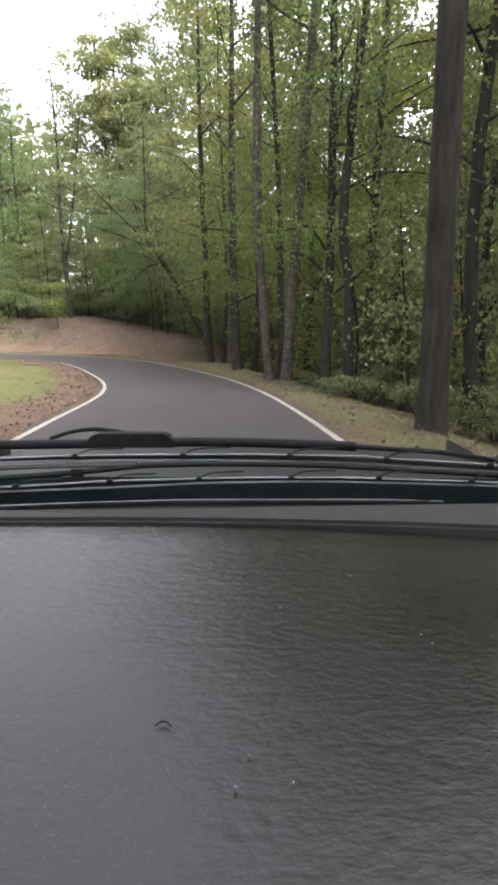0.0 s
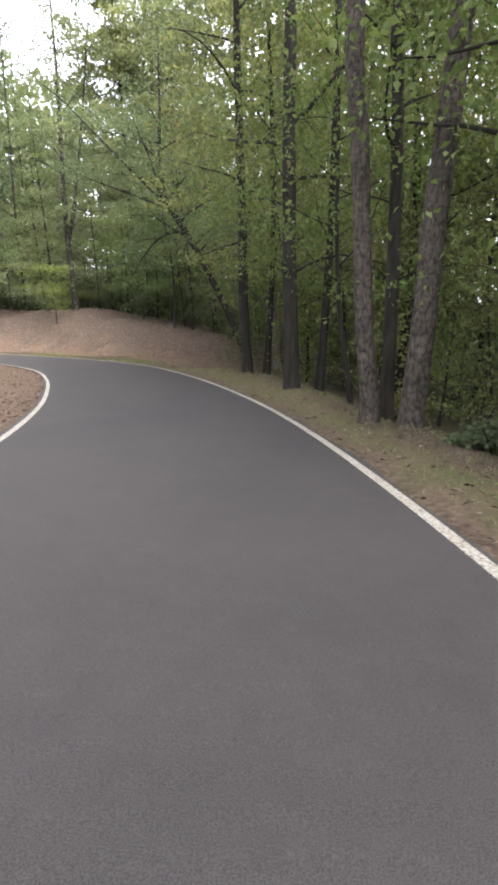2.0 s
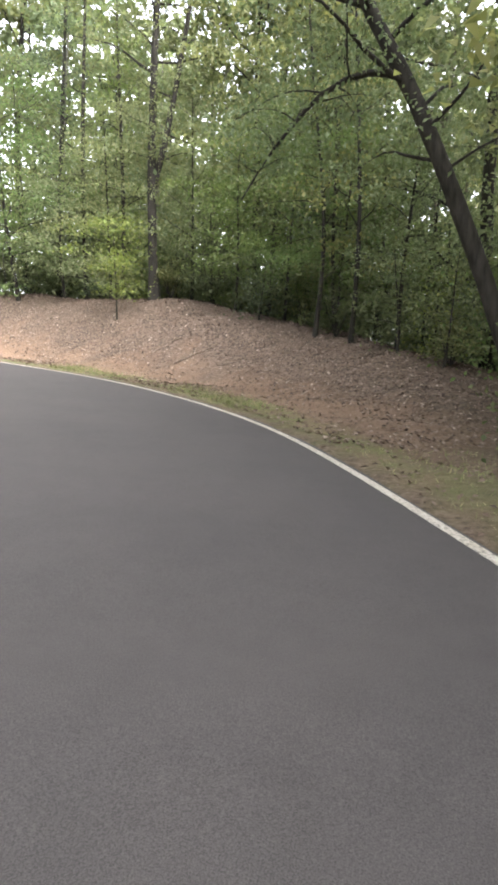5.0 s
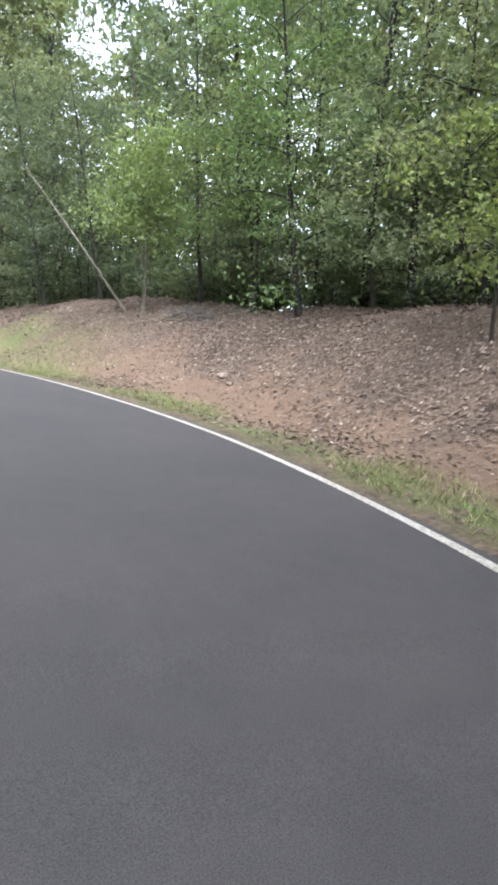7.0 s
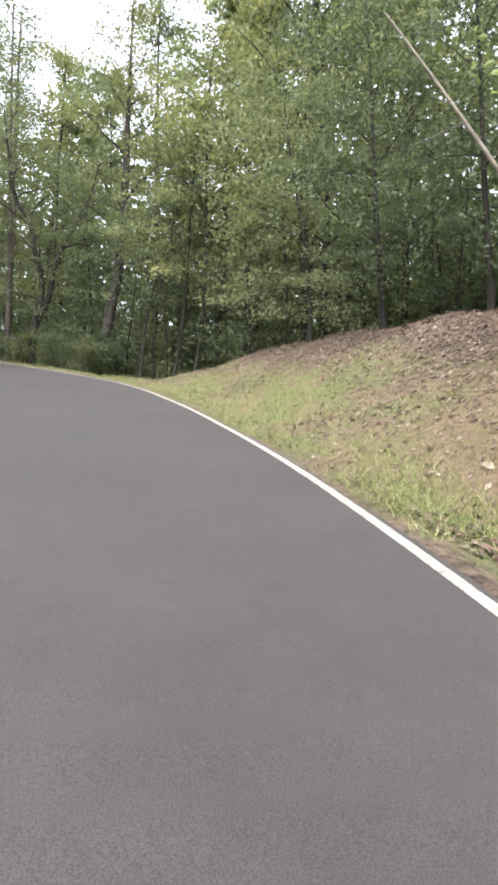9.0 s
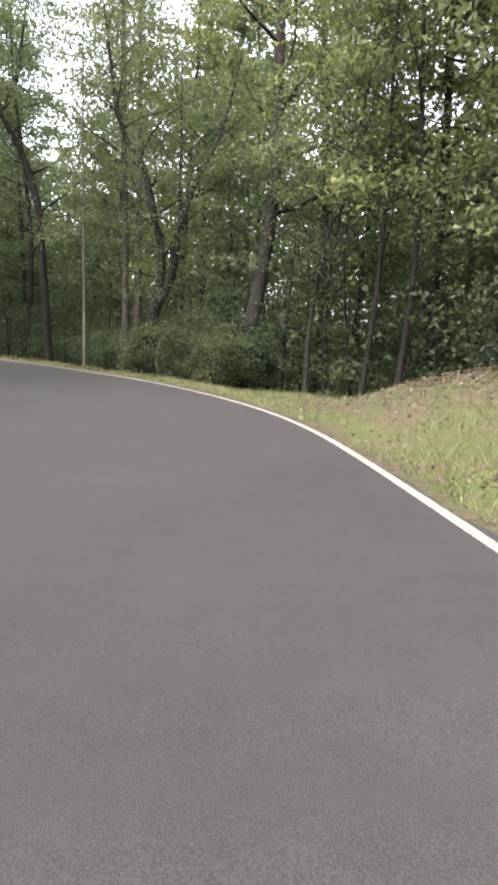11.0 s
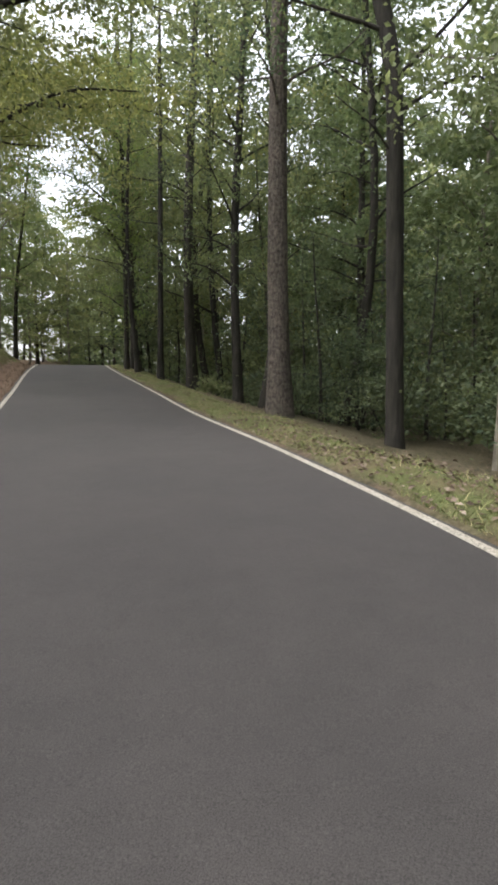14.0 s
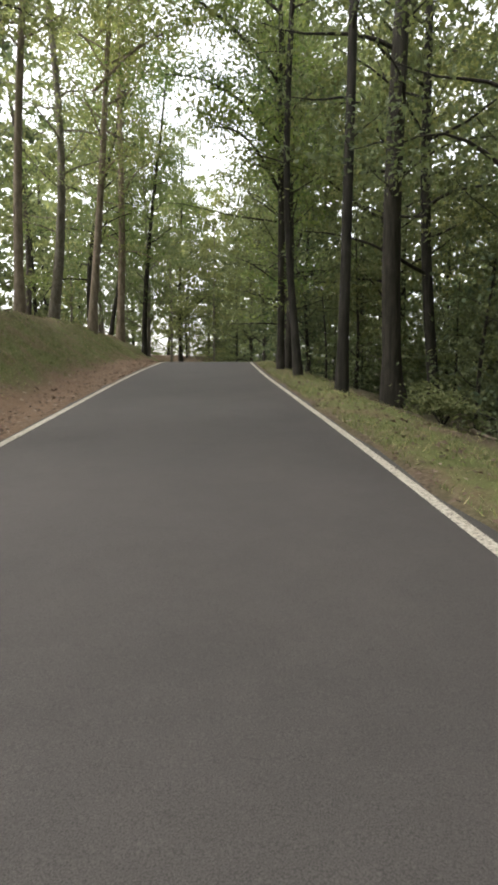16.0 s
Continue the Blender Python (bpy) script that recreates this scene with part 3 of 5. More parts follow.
# Trees with a shape of their own: stems and long arms from the foot, x, y, z, radius
STEMS = {
    (-0.6, 28.0): [[(0, 0, -0.4, 0.3), (0, 0, 0.5, 0.22), (-0.1, 0, 3.0, 0.2), (-0.15, 0, 5.0, 0.19), (-0.2, 0.1, 10, 0.15), (-0.1, 0.2, 25, 0.02)]],
    (-2.3, 33.5): [[(0, 0, -0.4, 0.28), (0, 0, 0.5, 0.2), (-0.1, 0, 3.0, 0.185), (-0.1, 0.1, 6.0, 0.17), (-0.2, 0.2, 12, 0.12), (0, 0.2, 24, 0.02)]],
    (3.0, 9.0): [[(0, 0, -0.4, 0.34), (0, 0, 0.5, 0.245), (-0.03, 0, 2.6, 0.225), (-0.08, 0, 5.0, 0.21), (-0.05, 0.1, 8.0, 0.19), (0.2, 0.2, 14, 0.13), (0.5, 0.2, 26, 0.02)]],
    (2.96, 18.1): [[(0.27, 0, -0.4, 0.26), (0.27, -0.07, 0.5, 0.180), (0.23, -0.06, 1.8, 0.165), (0.17, -0.05, 3.7, 0.160), (0.02, -0.01, 4.4, 0.155), (-0.05, 0.01, 5.4, 0.150), (-0.03, 0.01, 6.6, 0.140), (0.09, -0.02, 7.6, 0.125), (0.11, -0.03, 8.3, 0.115), (0.61, 0.17, 14, 0.09), (0.81, 0.47, 24, 0.02)]],
    (0.72, 21.9): [[(0.06, 0, -0.4, 0.24), (0.06, 0, 0.4, 0.175), (-0.09, 0, 1.7, 0.165), (-0.2, 0.03, 3.3, 0.16), (-0.3, 0.04, 4.8, 0.155), (-0.45, 0.06, 6.8, 0.15), (-0.4, 0.1, 14, 0.11), (-0.3, 0.2, 27, 0.02)]],
    (1.5, 21.4): [[(-0.08, 0, -0.4, 0.3), (-0.06, 0, 0.4, 0.22), (0.03, 0, 1.8, 0.205), (0.1, 0, 3.3, 0.2), (0.2, 0, 4.7, 0.19), (0.32, 0, 6.6, 0.18), (0.8, 0.1, 14, 0.13), (1.2, 0.2, 26, 0.02)]],
    (-2.9, 41.8): [[(0, 0, -0.4, 0.24), (-0.2, 0, 0.6, 0.18), (-1.2, 0, 3.2, 0.165), (-2.5, 0, 6.0, 0.15), (-3.6, 0, 8.0, 0.13), (-3.9, 0.2, 9.6, 0.1), (-3.7, 0.4, 12.5, 0.07), (-3.5, 0.5, 16, 0.03)]],
    (-70.5, 35.6): [[(0, 0, -0.4, 0.3), (0, -0.05, 0.6, 0.22), (0.08, -0.19, 5.6, 0.2), (0.14, -0.32, 8.4, 0.19), (0.36, -0.8, 10.6, 0.18), (0.87, -1.8, 12.8, 0.15), (1.1, -2.3, 13.6, 0.12), (1.8, -3.2, 16.5, 0.08), (2.0, -3.5, 19.5, 0.03)],
                    [(0.87, -1.8, 12.8, 0.12), (0.55, -1.1, 14.4, 0.1), (0.2, -0.5, 18.5, 0.03)]],
    (-62.8, 46.4): [[(0, -0.05, -0.5, 0.46), (-0.05, 0.05, 0.6, 0.36), (-0.44, 0.4, 2.5, 0.33), (-0.72, 0.75, 4.1, 0.32), (-1.38, 1.36, 8.0, 0.3), (-2.1, 1.6, 12.8, 0.25), (-2.6, 1.7, 17.0, 0.16), (-2.8, 1.9, 25.0, 0.03)]],
    (-64.65, 43.2): [[(0.1, -1.05, -0.5, 0.36), (0.1, -0.9, 0.8, 0.27), (0.07, -0.6, 3.4, 0.24), (0.03, -0.28, 5.1, 0.18), (0.04, -0.35, 6.4, 0.16), (0.08, -0.7, 7.6, 0.15), (0.13, -0.95, 9.2, 0.14), (0.28, -1.9, 11.0, 0.11), (0.4, -2.4, 15.5, 0.03)],
                     [(0.07, -0.6, 3.2, 0.2), (-0.01, 0.09, 4.7, 0.19), (-0.04, 0.47, 6.7, 0.17), (-0.06, 0.93, 8.0, 0.14), (-0.06, 1.62, 9.3, 0.1), (-0.04, 2.4, 10.8, 0.08), (0.1, 3.2, 13.5, 0.03)],
                     [(0.02, -0.2, 3.9, 0.12), (-0.5, 0.3, 5.4, 0.11), (-0.9, 0.5, 9.5, 0.07), (-1.1, 0.6, 14, 0.03)]],
}
ARMS = {
    (-2.9, 41.8): [[(-3.4, 0, 7.6, 0.1), (-6.4, 0, 10.8, 0.075), (-8.4, 0.1, 13.0, 0.045), (-9.8, 0, 14.2, 0.015)],
                   [(-3.5, 0, 7.7, 0.09), (-5.6, 0.1, 8.6, 0.07), (-7.7, 0, 9.5, 0.045), (-9.6, 0, 10.7, 0.015)],
                   [(-3.9, 0, 8.3, 0.08), (-4.4, 0.3, 10.2, 0.06), (-5.2, 0.5, 12.4, 0.02)],
                   [(-2.7, 0, 6.4, 0.1), (-3.4, 0.1, 6.6, 0.085), (-4.3, 0.1, 6.3, 0.065), (-5.3, 0.1, 5.3, 0.04), (-5.9, 0, 4.4, 0.02)]],
    (-70.4, 14.2): [[(-0.2, 0, 7.6, 0.13), (-3.5, 0.3, 10.2, 0.1), (-6.5, 1.3, 11.0, 0.06), (-9.0, 0.8, 11.2, 0.02)],
                    [(-0.3, 0, 10.0, 0.12), (-3.4, -0.6, 12.0, 0.1), (-6.6, -0.2, 13.0, 0.06), (-9.4, 0.4, 13.4, 0.02)],
                    [(-0.2, 0, 9.0, 0.12), (-3.6, -3.0, 11.0, 0.1), (-7.5, -3.6, 13.0, 0.06), (-10.5, -3.7, 13.6, 0.02)]],
    (-83.8, 13.2): [[(0.1, 0, 9.0, 0.1), (1.8, -1.0, 10.8, 0.08), (3.0, -2.0, 11.6, 0.05), (4.2, -3.0, 11.8, 0.02)]],
    (-82.6, 14.0): [[(0.1, 0, 7.0, 0.09), (1.4, 0.1, 8.2, 0.07), (2.6, 0.2, 8.6, 0.04), (3.7, 0.2, 8.4, 0.02)],
                    [(0.1, 0, 11.0, 0.1), (1.5, -1.2, 13.0, 0.08), (3.2, -2.6, 14.4, 0.05), (4.8, -3.8, 15.0, 0.02)],
                    [(0.1, 0, 13.5, 0.09), (1.4, -1.6, 15.4, 0.07), (2.8, -3.4, 16.6, 0.04), (4.0, -4.8, 17.0, 0.02)]],
    (-79.2, 3.7): [[(-0.4, 0.1, 11.5, 0.1), (-2.0, 1.4, 13.4, 0.08), (-3.8, 2.8, 14.6, 0.05), (-5.2, 3.8, 15.0, 0.02)],
                   [(-0.6, 0.1, 14.0, 0.09), (-2.2, 0.6, 15.8, 0.07), (-4.0, 1.4, 17.0, 0.04), (-5.4, 2.2, 17.4, 0.02)]],
    (-74.1, 8.2): [[(-0.5, 0.1, 13.0, 0.1), (-2.2, 1.6, 14.8, 0.08), (-4.0, 3.0, 15.6, 0.05), (-5.4, 4.0, 15.8, 0.02)]],
    (-62.6, 26.6): [[(-0.1, 0.1, 6.0, 0.12), (-1.4, 2.0, 7.2, 0.1), (-2.4, 4.2, 7.6, 0.07), (-3.2, 6.2, 7.8, 0.02)],
                    [(-0.1, 0.1, 7.5, 0.12), (-2.5, 1.6, 8.8, 0.1), (-4.8, 2.6, 9.4, 0.06), (-6.6, 3.2, 9.6, 0.02)],
                    [(-0.1, 0.1, 9.0, 0.1), (-1.0, 3.0, 10.5, 0.08), (-1.6, 5.5, 11.5, 0.04), (-2.0, 7.0, 12.0, 0.02)]],
    (-66.6, 21.4): [[(-0.2, 0.2, 6.4, 0.14), (-2.0, 2.4, 7.6, 0.11), (-3.4, 4.0, 7.8, 0.08), (-5.2, 4.8, 8.2, 0.05), (-6.8, 5.4, 8.0, 0.02)],
                    [(-0.2, 0.2, 8.0, 0.13), (-2.2, 0.8, 9.2, 0.1), (-4.4, 1.0, 9.6, 0.07), (-6.8, 0.6, 9.4, 0.025)],
                    [(-0.1, 0.1, 5.4, 0.11), (-1.0, 3.0, 6.6, 0.08), (-1.4, 5.6, 7.0, 0.05), (-2.2, 7.6, 6.8, 0.02)]],
    (-62.8, 46.4): [[(-1.3, 1.3, 7.6, 0.15), (-1.0, 2.6, 7.9, 0.13), (-0.8, 3.9, 8.6, 0.1), (-0.7, 5.6, 9.0, 0.06), (-0.6, 7.2, 9.2, 0.02)],
                    [(-1.9, 1.5, 11.6, 0.13), (-1.6, 3.0, 13.4, 0.1), (-1.2, 4.6, 14.6, 0.06), (-1.0, 6.0, 15.4, 0.02)]],
    (-64.65, 43.2): [[(-0.06, 0.93, 8.0, 0.1), (-0.06, 1.7, 8.3, 0.085), (-0.02, 2.6, 8.8, 0.065), (0.1, 4.2, 9.2, 0.02)]],
}

for k, (kind, x, y, wide, tall, bend, lo, fork) in enumerate(NEAR):
    reach = 2.0 if kind == "young" else 3.2 if wide < 0.135 and kind == "maple" and x > -10 else 3.8 if y in (31.0, 35.6) else 5.8 if y in (15.4, 20.0, 8.6, -4.4, 21.4) and x < -60 else 3.4 if y == 56.0 else 4.4 if -64 < x < -56 and y > 44 else 3.6 if wide > 0.3 else 2.3
    sprays = 8 if kind in ("pine", "tan") else 8 if x < -64 and y > 24 and kind != "elm" else 16 if y in (31.0, 35.6) else 12 if wide < 0.135 and x > -10 else 26 if kind == "young" else 9
    fine = 0.115 if x > -10 and (kind == "elm" or wide < 0.135) else 0.15
    tm, bm_, cm = tree_meshes(kind, tall, wide / 2, bend, 100 + k, lo, 24 if wide > 0.3 else 17, reach, sprays, 34, fine, None if (x, y) in STEMS else fork, stems=STEMS.get((x, y)), arms=ARMS.get((x, y), ()), apart=True, single=x < -72)
    plant(kind, tm, bm_, cm, x, y, group="trees by the road")

# Small maples on the bank, with leafy boughs that droop towards the road: kind, x, y, trunk's width, height, bend of the head, first limbs, reach, sprays
LOW = [
    ("maple", -17.7, 52.5, 0.07, 3.9, (0.2, -0.5), 0.4, 1.9, 7),
    ("maple", -25.0, 55.5, 0.2, 10.5, (-0.6, -0.9), 0.24, 4.0, 17),
    ("elm", -20.5, 57.0, 0.16, 8.5, (0.2, -0.8), 0.18, 3.6, 17),
    ("elm", -22.8, 56.3, 0.14, 6.0, (0.1, -0.6), 0.2, 3.0, 17),
    ("gum", -28.6, 57.2, 0.15, 7.0, (-0.2, -0.6), 0.16, 3.2, 17),
    ("maple", -13.0, 54.8, 0.13, 6.5, (0.3, -0.6), 0.2, 3.0, 17),
    ("maple", -10.5, 54.0, 0.14, 7.5, (0.5, -0.6), 0.18, 3.2, 17),
    ("maple", -8.0, 52.2, 0.13, 7.0, (0.4, -0.6), 0.2, 3.0, 17),
    ("gum", -42.5, 55.5, 0.2, 11.0, (-0.4, -1.0), 0.2, 4.2, 17),
    ("elm", -46.5, 54.5, 0.18, 9.5, (-0.6, -1.0), 0.16, 4.0, 17),
    ("gum", -38.5, 56.5, 0.18, 10.0, (-0.6, -1.0), 0.2, 3.8, 17),
]
EDGE = [      # and more of them between the forest trees at its top
    ("elm", -5.6, 50.4, 0.14, 8.0, (0.3, -0.6), 0.2, 3.3, 14),
    ("elm", -11.6, 55.8, 0.15, 9.5, (0.3, -0.5), 0.2, 3.5, 14),
    ("elm", -15.8, 56.6, 0.16, 9.5, (0.2, -0.6), 0.2, 3.5, 14),
]
for k, (kind, x, y, wide, tall, bend, lo, reach, sprays) in enumerate(LOW + EDGE):
    tm, bm_, cm = tree_meshes(kind, tall, wide / 2, bend, 500 + k, lo, 12 + int(tall), reach, sprays, 34, 0.13, rise=0.3, droop=0.75, spread=(0.5, 0.5, 0.13), apart=True, single=True)
    plant(kind, tm, bm_, cm, x, y, label="small tree with leafy boughs drooping over the bank", group="small trees on the bank")

# Forest behind them: a few grown forms, planted over and over at their own turn and size
FORMS, MIDDLE, DEEP = [], [], []
for k, (kind, h, r, lo, limbs, reach) in enumerate([
    ("oak", 25, 0.22, 0.12, 26, 5.2), ("gum", 23, 0.17, 0.10, 26, 4.6), ("beech", 19, 0.15, 0.08, 24, 4.8),
    ("oak", 27, 0.25, 0.16, 26, 5.6), ("pine", 27, 0.22, 0.34, 22, 3.6), ("beech", 21, 0.12, 0.10, 24, 4.4), ("gum", 16, 0.11, 0.06, 22, 4.4)]):
    bend = (0.5 * (-1) ** k, 0.4)
    FORMS.append((kind, *tree_meshes(kind, h, r, bend, 300 + k, lo, limbs, reach, 10, 44, 0.2, single=True)))
    MIDDLE.append((kind, *tree_meshes(kind, h, r, bend, 330 + k, lo, limbs, reach, 8, 23, 0.33, single=True, sides=4)))
    DEEP.append((kind, *tree_meshes(kind, h, r, bend, 360 + k, lo, limbs, reach, 6, 13, 0.52, single=True, sides=3)))

SAPLINGS = []
for k, (kind, h, r, reach, size) in enumerate([("elm", 5.5, 0.055, 1.6, 0.16), ("gum", 6.5, 0.065, 1.8, 0.165), ("oak", 4.0, 0.05, 1.4, 0.15), ("maple", 3.0, 0.042, 1.2, 0.14), ("gum", 2.2, 0.036, 1.1, 0.135)]):
    SAPLINGS.append((kind, *tree_meshes(kind, h, r, (0.3, 0.2), 400 + k, 0.08, 13, reach, 15, 18, size, rise=0.3)))


def far_enough(x, y, placed, gap):
    return all((x - a) ** 2 + (y - b) ** 2 > gap * gap for a, b in placed)


def grow_forest():
    rng = np.random.default_rng(11)
    placed = [(row[1], row[2]) for row in NEAR + LOW] + [(-53.6, 50.9), (-48.4, 55.0), (-37.1, 57.7)]      # the last three: clear spots
    spots = np.c_[rng.uniform(-118, 34, 9000), rng.uniform(-34, 96, 9000)]
    z, s, e, f = land(spots)
    order = np.argsort(np.maximum(e, f) + rng.uniform(0, 12, len(e)))
    count = 0
    for i in order:
        (x, y), s_, e_, f_ = spots[i], s[i], e[i], f[i]
        bank = 48 < s_ < 86
        clear = (8.2 if bank else 8.0 if s_ < 32 else 4.2) if e_ > 0 else (15.0 if s_ < 50 else 12.0 if s_ < 100 else 6.0)
        d = max(e_, f_)
        if s_ > line_s[-1] - 2:
            clear = 7.0
        if d < clear or d > (20 if e_ > 0 and s_ < 34 else 30 if e_ > 0 else 24):
            continue
        if (y < -4 and x > -60) or (f_ > 0 and 20 < s_ < 100 and d > 20):
            continue
        gap = (6.5 if s_ < 100 else 8.0 if s_ < 120 else 6.2) if f_ > 0 else (3.4 if d < 10 else 4.5 if d < 18 else 5.6) * (1.5 if 100 < s_ < 124 and e_ > 0 else 1.15 if s_ > 104 and d < 18 else 1.0)
        if not far_enough(x, y, placed, gap):
            continue
        placed.append((x, y))
        form = rng.integers(len(FORMS))
        kind, tm, bm_, cm = (FORMS if (d < 11 and 18 < s_ < 136 and e_ > 0) or (d < 9 and s_ > 126 and f_ > 0) else MIDDLE if d < 18 and 14 < s_ < 152 else DEEP)[form]
        plant(kind, tm, bm_, cm, x, y, rng.uniform(0, 360), rng.uniform(0.8, 1.12), group="forest trees")
        count += 1
        if count >= 228:
            break
    small = 0
    for k, (x, y) in enumerate([(4.6, 16.2), (5.0, 20.4), (4.2, 23.2), (3.2, 26.2), (2.2, 29.4), (1.4, 32.2), (0.2, 35.6), (-1.0, 38.2), (6.8, 17.6), (6.2, 22.6), (5.0, 27.6), (3.6, 31.6)]):
        if far_enough(x, y, placed, 0.9):
            placed.append((x, y))
            kind, tm, bm_, cm = SAPLINGS[k % 4]
            plant(kind, tm, bm_, cm, x, y, rng.uniform(0, 360), rng.uniform(0.8, 1.2), "sapling", "leafy green sapling in the woodland undergrowth", "saplings")
    for i in order[::-1]:
        (x, y), s_, e_, f_ = spots[i], s[i], e[i], f[i]
        d = max(e_, f_)
        bank = 48 < s_ < 86
        clear = (7.6 if bank else 5.5 if s_ < 30 else 6.8 if 86 < s_ < 103 else 3.6) if e_ > 0 else (11.0 if s_ < 60 else 7.5)
        if d < clear or d > 15 or (f_ > 0 and (s_ < 24 or 30 < s_ < 138)) or (e_ > 0 and s_ < 24) or y < -2 or not far_enough(x, y, placed, 1.3 if s_ < 100 else 2.0):
            continue
        placed.append((x, y))
        kind, tm, bm_, cm = SAPLINGS[rng.integers(len(SAPLINGS)) if s_ < 86 else 1]
        plant(kind, tm, bm_, cm, x, y, rng.uniform(0, 360), rng.uniform(0.75, 1.2), "sapling", "leafy green sapling in the woodland undergrowth", "saplings")
        small += 1
        if small >= 190:
            break

    # unseen trees beside the start of the drive, added to darken the dashboard's right side
    for k, (x, y) in enumerate([(6.4, -1.6), (6.8, -6.0), (5.6, -10.5)]):
        placed.append((x, y))
        kind, tm, bm_, cm = MIDDLE[(0, 3, 1)[k]]
        plant(kind, tm, bm_, cm, x, y, 95.0 * k, 1.0, group="forest trees")
    # tall trees that close the sky beyond the bank, lean in over the crest and stand behind it
    for k, (x, y) in enumerate([(-43.5, 57.0), (-39.5, 60.5), (-47.5, 60.0), (-53.0, 56.5), (-62.5, 50.5), (-91.2, 6.2), (-95.6, 1.4), (-83.6, -0.4), (-88.6, -6.6),
                                (-106, -21), (-109.5, -18.5), (-104, -25), (-112, -24), (-101, -22.5), (-108, -29), (-114, -17)]):
        if far_enough(x, y, placed, 1.6):
            placed.append((x, y))
            kind, tm, bm_, cm = FORMS[(0, 3, 1, 2, 5)[k % 5]]
            plant(kind, tm, bm_, cm, x, y, 70.0 * k, 1.0 if k < 9 else 0.95, group="forest trees")
    for k, (x, y) in enumerate([(-11.2, 56.6), (-7.6, 57.5), (-14.2, 59.5), (-3.6, 54.5), (-10.0, 61.5), (-74.0, 47.0), (-76.0, 43.4), (-71.4, 46.0), (-80.5, 42.0), (-84.5, 37.0), (-69.6, 50.5), (-9.2, 66.0), (-13.4, 65.0), (-86.0, 25.0), (-83.5, 29.5), (-88.5, 20.5)]):
        if far_enough(x, y, placed, 1.6):
            placed.append((x, y))
            kind, tm, bm_, cm = FORMS[3 * (k % 2)]
            plant(kind, tm, bm_, cm, x, y, 50.0 * k, 1.14, group="forest trees")
    # dense crowns that close the sky beyond the end of the bank
    full = ("elm", *tree_meshes("elm", 25, 0.21, (0.5, 0.4), 390, 0.24, 30, 5.2, 9, 40, 0.24, single=True, sides=4))
    for k, (x, y) in enumerate([(-56.6, 55.0), (-61.0, 53.8), (-52.0, 57.4), (-48.0, 59.6), (-75.6, 47.6), (-84.2, 29.0), (-89.6, 25.2), (-9.4, 59.5), (-12.8, 58.2)]):
        placed.append((x, y))
        plant(*full, x, y, 60.0 * k, 0.92 + 0.04 * (k % 3), label="tall forest tree with dark trunk and pale green crown", group="forest trees")
    # both sides of the road past the crest
    for k in range(26):
        s_ = 128 + 1.9 * k
        for side in (-1, 1):
            o = side * rng.uniform(5.0, 7.5) - (1.6 if side < 0 else 0.0)
            i = min(int(np.searchsorted(line_s, s_)), len(line_t) - 1)
            past = max(0.0, s_ - line_s[-1])
            x = line[i, 0] + line_t[i, 1] * o + line_t[i, 0] * past
            y = line[i, 1] - line_t[i, 0] * o + line_t[i, 1] * past
            if far_enough(x, y, placed, 3.0 if side > 0 else 5.0):
                placed.append((x, y))
                kind, tm, bm_, cm = FORMS[(0, 2, 1, 6, 3, 5)[(k + side) % 6] if side > 0 else (2, 5)[k % 2]]
                plant(kind, tm, bm_, cm, x, y, rng.uniform(0, 360), rng.uniform(0.75, 1.0), group="forest trees")


grow_forest()


def far_woods():
    """Woods in the distance, past what can be told apart."""
    rng = np.random.default_rng(21)
    P = np.c_[rng.uniform(-190, 110, 1100), rng.uniform(-110, 170, 1100)]
    z, s, e, f = land(P)
    d = np.where(e > 0, e, f)
    keep = ((d > 29) & (d < 75) & (e > 0)) | ((d > 24) & (d < 55) & (f > 0) & (s > 128))
    P, z, s = P[keep][:330], z[keep][:330], s[keep][:330]
    spines, C = [], []
    for (x, y), g, near in zip(P, z, s):
        h = rng.uniform(21, 30) * (0.65 if near < 34 else 1.0)
        spines.append(np.array([[x, y, g - 0.4, 0.24], [x + rng.normal(0, 0.3), y, g + h * 0.5, 0.18], [x + rng.normal(0, 0.5), y, g + h, 0.05]]))
        m = 460
        c = np.c_[rng.normal(0, 2.8, m), rng.normal(0, 2.8, m), h * rng.beta(1.1, 1.2, m) + 0.4]
        C.append(c + [x, y, g])
    tv, tq = tubes(spines, 5)
    tagged(new("far_trunks", mesh("far_trunks", tv, tq, BARK_OAK, True)), "trunks of the woods in the distance", "woods", kind="stuff")
    C = np.vstack(C)
    v, t = leaves(C, 0.15, rng.uniform(0.8, 1.65, len(C)), rng, 0.7, single=True)
    tagged(new("far_foliage", mesh("far_foliage", v, t, LEAF_OAK)), "green foliage of the woods in the distance", "woods", kind="stuff")


far_woods()


def scatter(count, rng, s_range, side, d_range, weight):
    """Places beside the road; weight(s, d) is the share of them that stays."""
    s = rng.uniform(*s_range, count)
    d = d_range[0] + (d_range[1] - d_range[0]) * rng.uniform(0, 1, count) ** 1.2
    keep = rng.uniform(0, 1, count) < weight(s, d)
    s, d = s[keep], d[keep]
    c = np.stack([np.interp(s, line_s, line[:, i]) for i in range(2)], -1)
    t = np.stack([np.interp(s, line_s, line_t[:, i]) for i in range(2)], -1)
    o = (2.55 + d) if side > 0 else -(left_half(s) + 0.15 + d)
    xy = c + np.c_[t[:, 1], -t[:, 0]] * o[:, None]
    return xy, s, d


